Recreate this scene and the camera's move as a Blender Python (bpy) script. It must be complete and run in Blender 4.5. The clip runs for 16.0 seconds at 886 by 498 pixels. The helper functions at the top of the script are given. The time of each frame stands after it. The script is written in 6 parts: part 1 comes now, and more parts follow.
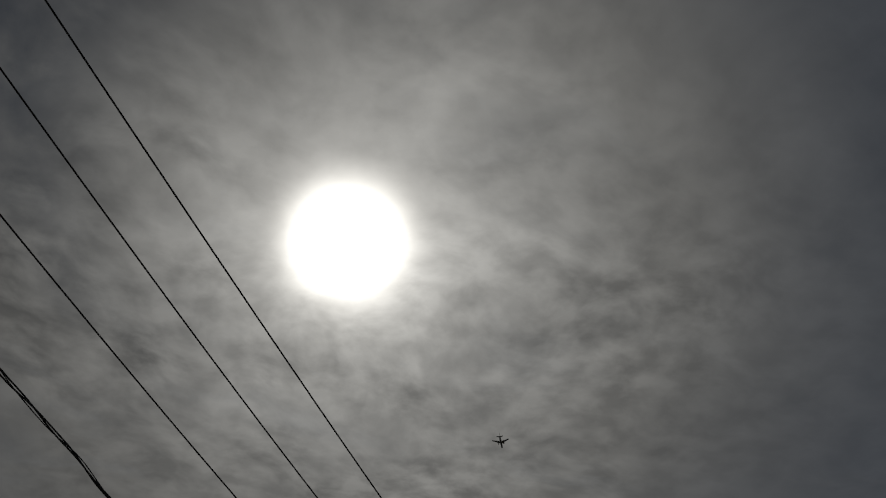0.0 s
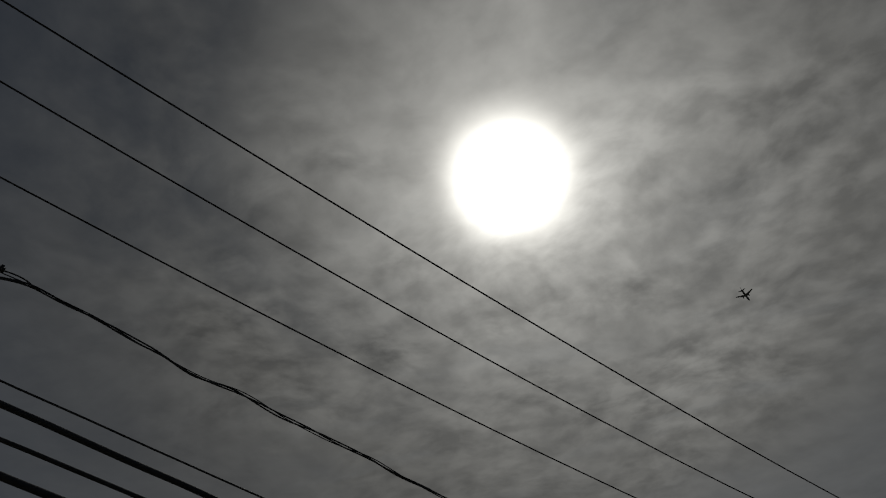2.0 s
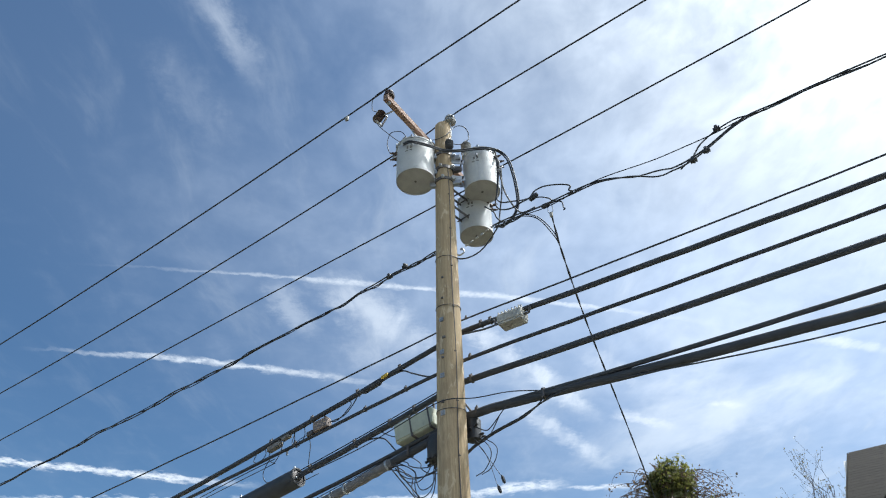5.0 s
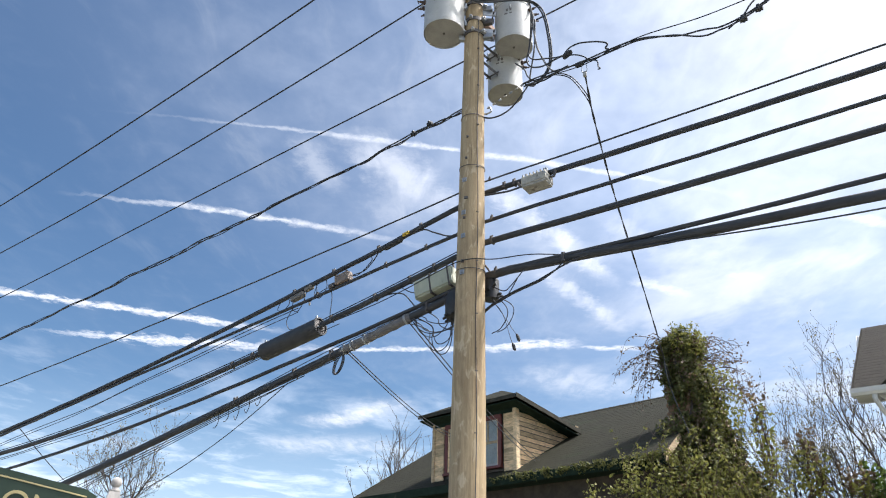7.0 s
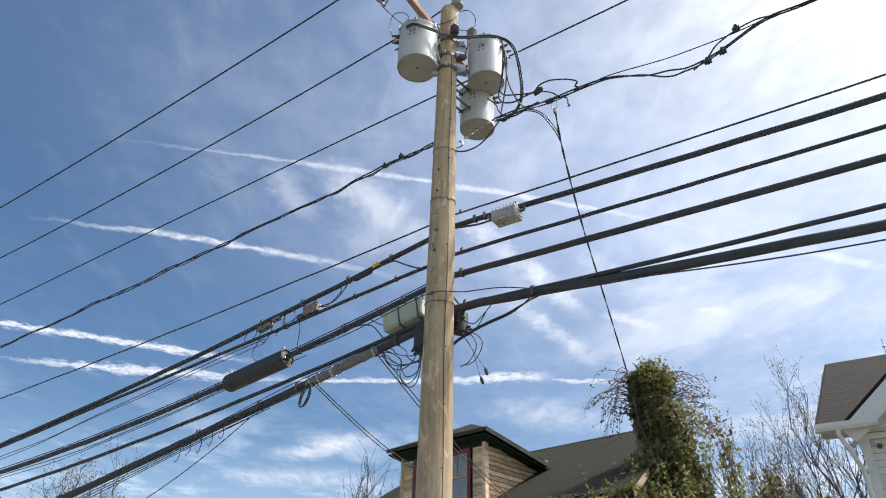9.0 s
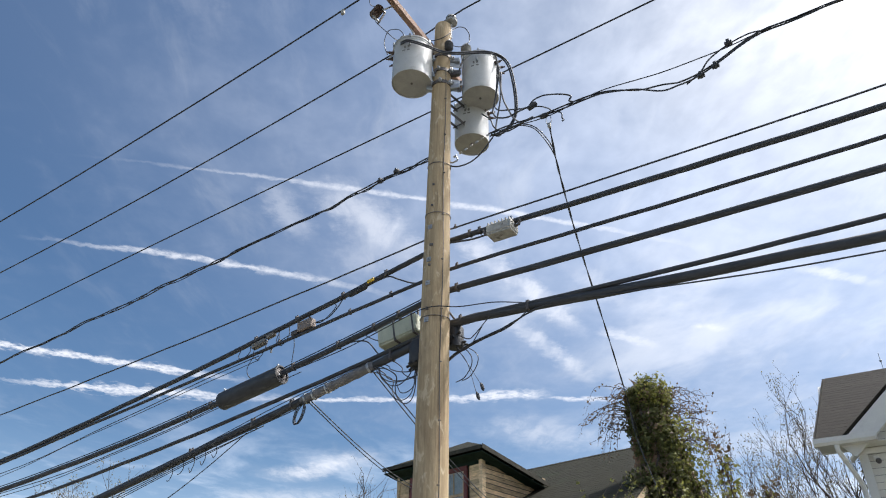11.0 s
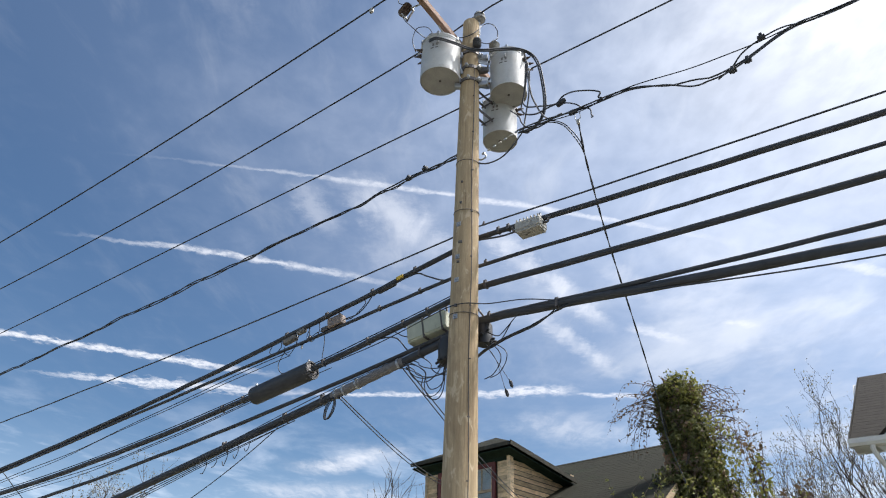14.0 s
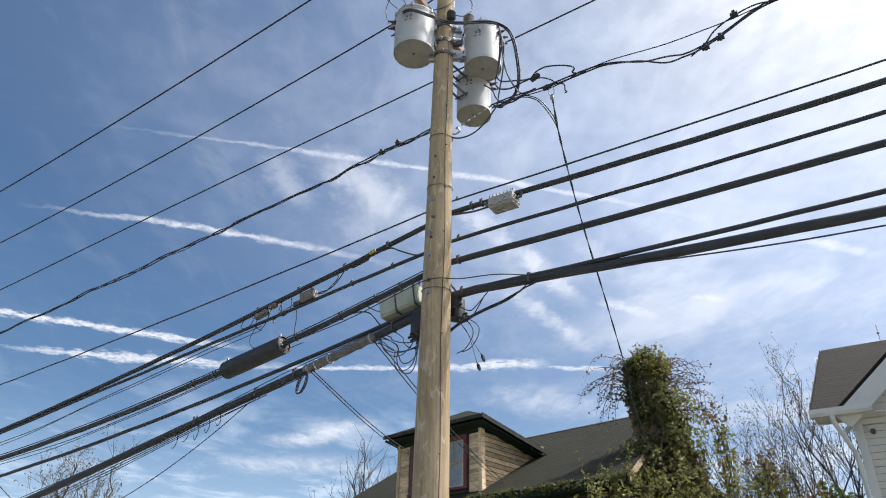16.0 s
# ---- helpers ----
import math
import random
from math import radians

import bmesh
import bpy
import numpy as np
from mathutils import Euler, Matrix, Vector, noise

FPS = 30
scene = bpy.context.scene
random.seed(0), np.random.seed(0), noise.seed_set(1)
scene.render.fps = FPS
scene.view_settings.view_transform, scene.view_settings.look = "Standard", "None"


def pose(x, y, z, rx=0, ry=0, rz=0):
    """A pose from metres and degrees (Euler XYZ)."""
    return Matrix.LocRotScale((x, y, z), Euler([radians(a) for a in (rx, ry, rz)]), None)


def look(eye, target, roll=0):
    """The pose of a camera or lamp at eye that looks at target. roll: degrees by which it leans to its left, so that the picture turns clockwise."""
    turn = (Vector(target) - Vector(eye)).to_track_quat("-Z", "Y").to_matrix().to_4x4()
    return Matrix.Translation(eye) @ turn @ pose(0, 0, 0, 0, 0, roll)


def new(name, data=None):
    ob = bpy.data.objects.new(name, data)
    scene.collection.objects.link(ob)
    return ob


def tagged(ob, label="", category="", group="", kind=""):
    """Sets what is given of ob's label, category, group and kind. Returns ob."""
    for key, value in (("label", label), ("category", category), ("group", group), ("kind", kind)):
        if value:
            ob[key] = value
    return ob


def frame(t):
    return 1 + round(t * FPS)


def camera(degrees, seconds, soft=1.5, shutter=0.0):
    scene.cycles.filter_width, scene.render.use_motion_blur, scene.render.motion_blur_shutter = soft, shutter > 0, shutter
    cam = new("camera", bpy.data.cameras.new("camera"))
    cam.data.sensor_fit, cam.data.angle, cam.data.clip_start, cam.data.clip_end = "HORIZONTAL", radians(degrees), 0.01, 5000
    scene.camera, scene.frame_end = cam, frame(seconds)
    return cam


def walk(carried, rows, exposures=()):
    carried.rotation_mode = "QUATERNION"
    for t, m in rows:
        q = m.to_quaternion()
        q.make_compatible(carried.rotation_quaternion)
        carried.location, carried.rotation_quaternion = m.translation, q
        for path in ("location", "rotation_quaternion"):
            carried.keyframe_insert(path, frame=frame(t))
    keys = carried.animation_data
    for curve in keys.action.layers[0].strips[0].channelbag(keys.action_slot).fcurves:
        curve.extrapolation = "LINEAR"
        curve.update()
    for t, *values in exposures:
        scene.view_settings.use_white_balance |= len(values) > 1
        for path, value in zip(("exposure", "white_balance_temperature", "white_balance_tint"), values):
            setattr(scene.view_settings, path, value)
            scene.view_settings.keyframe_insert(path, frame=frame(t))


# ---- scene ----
cam = camera(64.5, 16.0, soft=1.1)

# seconds, eye x y z, heading (to the left of +y), pitch, lean
PATH = [
    (0, -0.171, -0.239, 1.588, -100.32, 59.49, 3.33),
    (0.5, -0.109, -0.226, 1.625, -101.55, 57.96, 3.87),
    (0.8, -0.050, -0.237, 1.628, -100.62, 55.85, 4.63),
    (1, 0.020, -0.259, 1.679, -96.49, 55.35, 4.27),
    (1.2, 0.069, -0.317, 1.675, -92.34, 55.05, 2.98),
    (1.5, 0.122, -0.366, 1.652, -85.42, 55.30, 0.57),
    (1.8, 0.069, -0.328, 1.701, -79.14, 54.32, -0.38),
    (2, -0.029, -0.305, 1.650, -74.60, 53.44, -0.97),
    (2.5, 0.031, -0.260, 1.648, -61.72, 52.93, -4.42),
    (2.8, 0.049, -0.211, 1.568, -52.81, 52.26, -4.55),
    (3, -0.050, -0.112, 1.550, -48.55, 52.12, -6.40),
    (3.2, -0.046, -0.026, 1.531, -42.15, 52.18, -6.13),
    (3.5, -0.098, -0.045, 1.522, -32.96, 51.82, -5.80),
    (4, -0.099, -0.009, 1.579, -16.78, 47.83, -4.89),
    (4.5, -0.095, -0.002, 1.514, -4.75, 44.55, -0.96),
    (5, -0.022, 0.062, 1.505, 0.36, 39.42, -2.12),
    (5.2, -0.004, 0.082, 1.512, 1.91, 37.81, -1.99),
    (6.2, 0.000, 0.150, 1.545, 3.10, 30.60, 0.20),
    (7.3, 0.005, 0.220, 1.574, 2.83, 27.95, 1.82),
    (7.5, 0.007, 0.242, 1.573, 2.58, 28.13, 1.63),
    (8, 0.007, 0.225, 1.578, 1.77, 29.51, 2.01),
    (8.5, 0.012, 0.198, 1.580, 1.27, 30.68, 2.14),
    (9, 0.046, 0.183, 1.586, 0.45, 30.70, 1.24),
    (9.5, 0.056, 0.195, 1.576, 0.55, 31.40, 1.30),
    (10.7, 0.055, 0.225, 1.572, 0.20, 32.05, 0.90),
    (12, 0.050, 0.252, 1.567, -0.12, 32.51, 0.48),
    (12.5, 0.034, 0.246, 1.563, 0.85, 32.12, 1.13),
    (13, 0.019, 0.246, 1.565, 1.46, 31.91, 1.57),
    (13.5, 0.032, 0.213, 1.558, 2.11, 31.81, 1.76),
    (14, 0.035, 0.190, 1.569, 2.67, 31.74, 2.08),
    (14.5, 0.047, 0.147, 1.555, 3.18, 31.12, 1.47),
    (15, 0.033, 0.172, 1.563, 2.51, 31.01, 1.25),
    (15.5, 0.026, 0.162, 1.575, 0.79, 30.48, 0.74),
    (16, 0.039, 0.193, 1.580, 0.07, 29.70, 1.02),
]


def aimed(x, y, z, yaw, pitch, roll):
    cy, cp = radians(yaw), radians(pitch)
    way = Vector((-math.sin(cy) * math.cos(cp), math.cos(cy) * math.cos(cp), math.sin(cp)))
    eye = Vector((x, y, z))
    return look(eye, eye + 2 * way, roll)


walk(cam, [(t, aimed(x, y, z, yaw, pitch, roll)) for t, x, y, z, yaw, pitch, roll in PATH],
     exposures=[(0, -3.75, 6500, 10), (2.0, -3.8, 6500, 9), (3.0, -3.8, 6350, 7), (3.5, -3.5, 6150, 6), (3.8, -2.75, 6100, 7), (4.0, -1.86, 6000, 8), (4.3, -0.88, 5950, 8),
                (4.6, 0.05, 5900, 7), (5.0, 0.4, 5850, 7), (5.2, 0.42, 5900, 8), (7.3, 0.70, 6200, 13), (8.5, 0.48, 6150, 13), (16, 0.38, 6150, 13)])

# ---- light ----
SUN_DIR = Vector((0.5171, 0.0425, 0.8548)).normalized()
SUN_EL = math.asin(SUN_DIR.z)
SUN_AZ = math.atan2(SUN_DIR.x, SUN_DIR.y)

sun = new("sun", bpy.data.lights.new("sun", "SUN"))
sun.data.energy, sun.data.angle, sun.data.color = 3.0, radians(1.5), (1.0, 0.95, 0.87)
sun.matrix_world = look(SUN_DIR * 50, (0, 0, 0))


class Nodes:
    """Short calls for shader nodes."""

    def __init__(self, tree):
        self.tree = tree
        tree.nodes.clear()

    def node(self, kind, **values):
        n = self.tree.nodes.new(kind)
        for key, value in values.items():
            setattr(n, key, value)
        return n

    def put(self, value, socket):
        if isinstance(value, bpy.types.NodeSocket):
            self.tree.links.new(value, socket)
        else:
            socket.default_value = value

    def math(self, op, a, b=0.0, c=0.0, clamp=False):
        n = self.node("ShaderNodeMath", operation=op, use_clamp=clamp)
        for value, socket in zip((a, b, c), n.inputs):
            self.put(value, socket)
        return n.outputs[0]

    def vec(self, op, a, b=(0, 0, 0), scale=1.0):
        n = self.node("ShaderNodeVectorMath", operation=op)
        self.put(a, n.inputs[0])
        self.put(b, n.inputs[1])
        if op == "SCALE":
            self.put(scale, n.inputs[3])
        return n.outputs["Value"] if op in ("DOT_PRODUCT", "LENGTH", "DISTANCE") else n.outputs[0]

    def ramp(self, value, lo, hi, a=0.0, b=1.0, smooth=True):
        n = self.node("ShaderNodeMapRange", interpolation_type="SMOOTHSTEP" if smooth else "LINEAR")
        for v, socket in zip((value, lo, hi, a, b), n.inputs):
            self.put(v, socket)
        return n.outputs[0]

    def noise(self, vector, scale, detail=4.0, rough=0.5, distort=0.0):
        n = self.node("ShaderNodeTexNoise")
        self.put(vector, n.inputs["Vector"])
        n.inputs["Scale"].default_value = scale
        n.inputs["Detail"].default_value = detail
        n.inputs["Roughness"].default_value = rough
        n.inputs["Distortion"].default_value = distort
        return n.outputs[0], n.outputs[1]

    def mix(self, fac, a, b, blend="MIX"):
        n = self.node("ShaderNodeMix", data_type="RGBA", blend_type=blend)
        self.put(fac, n.inputs[0])
        self.put(a, n.inputs[6])
        self.put(b, n.inputs[7])
        return n.outputs[2]

    def xyz(self, x, y, z):
        n = self.node("ShaderNodeCombineXYZ")
        for v, socket in zip((x, y, z), n.inputs):
            self.put(v, socket)
        return n.outputs[0]

    def split(self, v):
        n = self.node("ShaderNodeSeparateXYZ")
        self.put(v, n.inputs[0])
        return n.outputs[:3]


def build_sky():
    world = bpy.data.worlds.new("sky")
    scene.world = world
    world.use_nodes = True
    k = Nodes(world.node_tree)
    way = k.node("ShaderNodeTexCoord").outputs["Generated"]
    air = k.node("ShaderNodeTexSky", sky_type="NISHITA", sun_disc=False, sun_elevation=SUN_EL, sun_rotation=SUN_AZ)
    air.air_density, air.dust_density, air.ozone_density = 1.0, 0.6, 2.0
    blue = k.vec("MULTIPLY", k.vec("SCALE", air.outputs[0], scale=SKY_STRENGTH), (0.86, 1.0, 1.03))
    x, y, z = k.split(way)
    up = k.math("MAXIMUM", z, 0.03)
    flat = k.xyz(k.math("DIVIDE", x, up), k.math("DIVIDE", y, up), 0.0)
    cosine = k.vec("DOT_PRODUCT", way, tuple(SUN_DIR))
    off = k.math("MULTIPLY", k.math("ARCCOSINE", k.math("MINIMUM", cosine, 0.99999)), 180 / math.pi)

    # light of the thin cloud: strong round the sun, weak far from it
    wide = k.math("MULTIPLY", k.math("EXPONENT", k.math("MULTIPLY", k.math("POWER", k.math("DIVIDE", off, 21.0), 1.4), -1.0)), 4.6)
    glow = k.math("ADD", wide, 0.46)
    core_ = k.math("EXPONENT", k.math("MULTIPLY", k.math("POWER", k.math("DIVIDE", off, 3.25), 2.0), -1.0))
    rim_ = k.math("EXPONENT", k.math("MULTIPLY", off, -1 / 3.4))
    disc = k.math("ADD", k.math("MULTIPLY", core_, 56.0), k.math("MULTIPLY", rim_, 15.0))

    # lumpy layer of cloud
    warp = k.vec("SCALE", k.vec("SUBTRACT", k.noise(flat, 2.2, 3)[1], (0.5, 0.5, 0.5)), scale=0.16)
    drawn = k.vec("ADD", flat, warp)
    lumps = k.noise(k.vec("MULTIPLY", drawn, (1.35, 1.0, 1.0)), 13.0, 5, 0.55, 0.0)[0]
    sheets = k.noise(drawn, 2.3, 5, 0.55, 0.1)[0]
    fine = k.noise(k.vec("MULTIPLY", drawn, (1.35, 1.0, 1.0)), 6.5, 7, 0.58, 0.1)[0]
    thin = k.math("MULTIPLY", k.ramp(z, 0.58, 0.92), k.ramp(y, -0.05, 0.4))
    cover = k.math("SUBTRACT", k.ramp(off, 78.0, 30.0), k.math("MULTIPLY", thin, 0.55))
    thick = k.math("ADD", k.math("MULTIPLY", cover, 1.25), k.math("MULTIPLY", k.math("SUBTRACT", sheets, 0.52), 1.1))
    thick = k.math("ADD", thick, k.math("MULTIPLY", k.math("SUBTRACT", fine, 0.5), 0.7))
    veil = k.math("MAXIMUM", k.ramp(thick, -0.1, 1.3), k.ramp(off, 34.0, 14.0, 0.0, 0.97))
    deep = k.ramp(off, 40.0, 18.0, 0.2, 1.0)
    calm = k.ramp(z, 0.93, 0.74, 0.25, 1.0)
    relief = k.math("MULTIPLY", k.math("MULTIPLY", k.ramp(lumps, 0.36, 0.64, -0.28, 0.28, False), k.ramp(sheets, 0.35, 0.65, 0.3, 1.3, False)), calm)
    bands = k.ramp(k.noise(k.vec("MULTIPLY", drawn, (1.5, 1.0, 1.0)), 3.4, 6, 0.55, 0.15)[0], 0.3, 0.7, -0.24, 0.24, False)
    relief = k.math("ADD", relief, bands)
    relief = k.math("ADD", k.math("MULTIPLY", k.math("ADD", relief, k.ramp(fine, 0.3, 0.7, -0.14, 0.14, False)), deep), 1.0)
    # near the sun the glow is scaled up southwards and down northwards
    lean = k.math("ADD", 1.0, k.math("MULTIPLY", k.ramp(y, -0.25, 0.5, 0.14, -0.14), k.ramp(off, 56.0, 34.0)))
    glow = k.math("MULTIPLY", glow, lean)
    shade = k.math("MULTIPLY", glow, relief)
    hue = k.mix(k.ramp(off, 24.0, 52.0), (1.0, 0.985, 0.93, 1.0), (0.79, 0.89, 1.06, 1.0))
    white = k.vec("SCALE", hue, scale=shade)
    sky = k.mix(k.math("MULTIPLY", veil, 0.9), blue, white)

    sky = k.mix(k.math("MULTIPLY", k.ramp(off, 82.0, 44.0, 0.0, 0.36), k.ramp(z, 0.84, 0.5, 0.15, 1.0)), sky, k.vec("SCALE", hue, scale=k.math("MULTIPLY", glow, k.math("MULTIPLY", k.ramp(off, 32.0, 58.0, 0.88, 1.38), k.ramp(z, 0.70, 0.4, 1.0, 1.25)))))

    # streaks of high ice cloud
    turned = k.vec("MULTIPLY", k.vec("ADD", flat, warp), (3.2, 0.9, 1.0))
    wisps = k.ramp(k.noise(turned, 2.6, 7, 0.6, 0.25)[0], 0.5, 0.8)
    wisps = k.math("MULTIPLY", wisps, k.math("MULTIPLY", k.ramp(off, 88.0, 45.0, 0.04, 0.4), k.ramp(z, 0.8, 0.6, 0.35, 1.0)))
    sky = k.mix(wisps, sky, k.vec("SCALE", (0.93, 0.97, 1.0), scale=k.math("ADD", glow, 0.15)))

    # broad soft cloud lower down on the sun's side
    broad = k.ramp(k.noise(k.vec("MULTIPLY", drawn, (1.0, 0.75, 1.0)), 1.9, 7, 0.55, 0.35)[0], 0.45, 0.68)
    broad = k.math("MULTIPLY", k.math("MULTIPLY", broad, k.ramp(z, 0.60, 0.44)), k.ramp(off, 74.0, 54.0, 0.0, 0.62))
    sky = k.mix(broad, sky, k.vec("SCALE", (0.94, 0.97, 1.0), scale=k.math("ADD", glow, 0.28)))

    # puffs low in the sky and a pale rim
    low = k.ramp(z, 0.36, 0.14)
    puffs = k.ramp(k.noise(k.vec("MULTIPLY", drawn, (1.0, 0.7, 1.0)), 1.5, 8, 0.6, 0.3)[0], 0.47, 0.66)
    sky = k.mix(k.math("MULTIPLY", k.math("MULTIPLY", puffs, low), 0.55), sky, (0.86, 0.92, 0.98, 1.0))
    sky = k.mix(k.ramp(z, 0.3, 0.02, 0.0, 0.5), sky, (0.66, 0.78, 0.9, 1.0))

    # condensation trails: start, end, bow, half width, strength, share of the length that fades in and out
    edge = k.vec("SCALE", k.vec("SUBTRACT", k.noise(flat, 16.0, 6, 0.68)[1], (0.5, 0.5, 0.5)), scale=0.16)
    clumps = k.noise(flat, 17.0, 3, 0.55)[0]
    torn = k.noise(flat, 40.0, 5, 0.65)[0]
    streaky = k.noise(k.vec("MULTIPLY", drawn, (2.4, 0.8, 1.0)), 5.5, 6, 0.6, 0.3)[0]
    for start, end, bow, half, strength, fade_in, fade_out, soft in TRAILS:
        p, q = Vector((*start, 0)), Vector((*end, 0))
        run = q - p
        length = run.length
        run.normalize()
        across = Vector((-run.y, run.x, 0))
        here = k.vec("SUBTRACT", k.vec("ADD", flat, k.vec("SCALE", edge, scale=min(1.0, half * 16))), tuple(p))
        t = k.math("DIVIDE", k.vec("DOT_PRODUCT", here, tuple(run)), length)
        curve = k.math("MULTIPLY", k.math("MULTIPLY", t, k.math("SUBTRACT", 1.0, t)), 4 * bow)
        d = k.math("ABSOLUTE", k.math("SUBTRACT", k.vec("DOT_PRODUCT", here, tuple(across)), curve))
        ends = k.math("MULTIPLY", k.ramp(t, 0.0, fade_in), k.ramp(t, 1.0, 1.0 - fade_out))
        if soft:
            width = half * 1.3
            gaps = k.ramp(streaky, 0.35, 0.65, 0.4, 1.0)
        else:
            width = k.math("MULTIPLY", k.ramp(clumps, 0.3, 0.7, 0.8 * half, 2.1 * half), k.ramp(t, 0.0, fade_in + 0.2, 0.45, 1.0))
            gaps = k.ramp(torn, 0.32, 0.6, 0.45, 1.0)
        body = k.ramp(k.math("DIVIDE", d, width), 1.0, 0.0 if soft else 0.1)
        mask = k.math("MULTIPLY", k.math("MULTIPLY", body, ends), k.math("MULTIPLY", gaps, strength))
        sky = k.mix(mask, sky, k.vec("SCALE", (0.97, 0.985, 1.0), scale=k.math("ADD", k.math("MULTIPLY", glow, 0.75), 0.45)))

    sky = k.vec("ADD", sky, k.vec("SCALE", (1.0, 0.97, 0.9), scale=disc))
    back = k.node("ShaderNodeBackground")
    k.put(sky, back.inputs[0])
    k.tree.links.new(back.outputs[0], k.node("ShaderNodeOutputWorld").inputs[0])


SKY_STRENGTH = 0.08
TRAILS = [
    # the four long trails
    ((-0.86, 1.21), (0.79, 1.60), -0.034, 0.0115, 0.6, 0.45, 0.35, False),
    ((-1.16, 1.55), (-0.05, 1.90), -0.042, 0.019, 0.72, 0.4, 0.5, False),
    ((-2.3, 1.95), (-0.66, 2.60), 0.0, 0.033, 0.95, 0.1, 0.25, False),
    ((-1.82, 2.55), (-0.45, 2.775), 0.035, 0.054, 0.9, 0.3, 0.5, False),
    ((-0.85, 2.76), (0.45, 2.68), 0.03, 0.032, 0.72, 0.3, 0.3, False),
    ((0.02, 2.73), (0.46, 2.67), -0.025, 0.045, 0.85, 0.35, 0.35, False),
    ((0.40, 2.70), (0.74, 2.725), 0.0, 0.026, 0.75, 0.3, 0.4, False),
    # fallen streaks of ice beside the pole
    ((0.05, 1.50), (0.22, 1.83), 0.0, 0.05, 0.7, 0.3, 0.4, True),
    ((0.18, 1.68), (0.47, 2.14), 0.0, 0.045, 0.7, 0.25, 0.4, True),
    ((0.19, 1.98), (0.63, 2.60), 0.0, 0.045, 0.55, 0.2, 0.4, True),
    ((0.30, 1.60), (0.62, 1.98), 0.0, 0.04, 0.35, 0.4, 0.4, True),
    ((0.50, 2.05), (0.76, 2.19), 0.02, 0.035, 0.6, 0.3, 0.4, True),
    ((0.78, 2.03), (0.94, 2.06), 0.0, 0.022, 0.6, 0.3, 0.4, True),
    ((0.93, 1.64), (1.30, 1.77), 0.0, 0.022, 0.5, 0.3, 0.4, True),
    ((-0.40, 1.27), (-0.34, 1.60), 0.02, 0.05, 0.3, 0.35, 0.45, True),
    ((-0.30, 1.24), (-0.16, 1.62), 0.0, 0.06, 0.42, 0.35, 0.45, True),
    ((-0.22, 1.32), (-0.05, 1.72), 0.0, 0.06, 0.42, 0.35, 0.45, True),
    ((-0.33, 1.72), (-0.02, 1.52), 0.0, 0.12, 0.3, 0.4, 0.4, True),
    ((-0.37, 0.48), (-0.29, 0.78), 0.01, 0.03, 0.3, 0.4, 0.5, True),
    ((-0.46, 0.62), (-0.40, 0.95), 0.0, 0.05, 0.14, 0.4, 0.5, True),
    # low puffs above the roofs
    ((-1.05, 4.1), (-0.25, 3.4), 0.05, 0.16, 0.75, 0.3, 0.4, True),
    ((-1.5, 4.6), (-0.3, 4.5), 0.0, 0.3, 0.5, 0.3, 0.4, True),
    ((0.15, 2.95), (0.85, 3.45), 0.0, 0.22, 0.4, 0.3, 0.4, True),
]
build_sky()

# ---- materials ----
MATS = {}


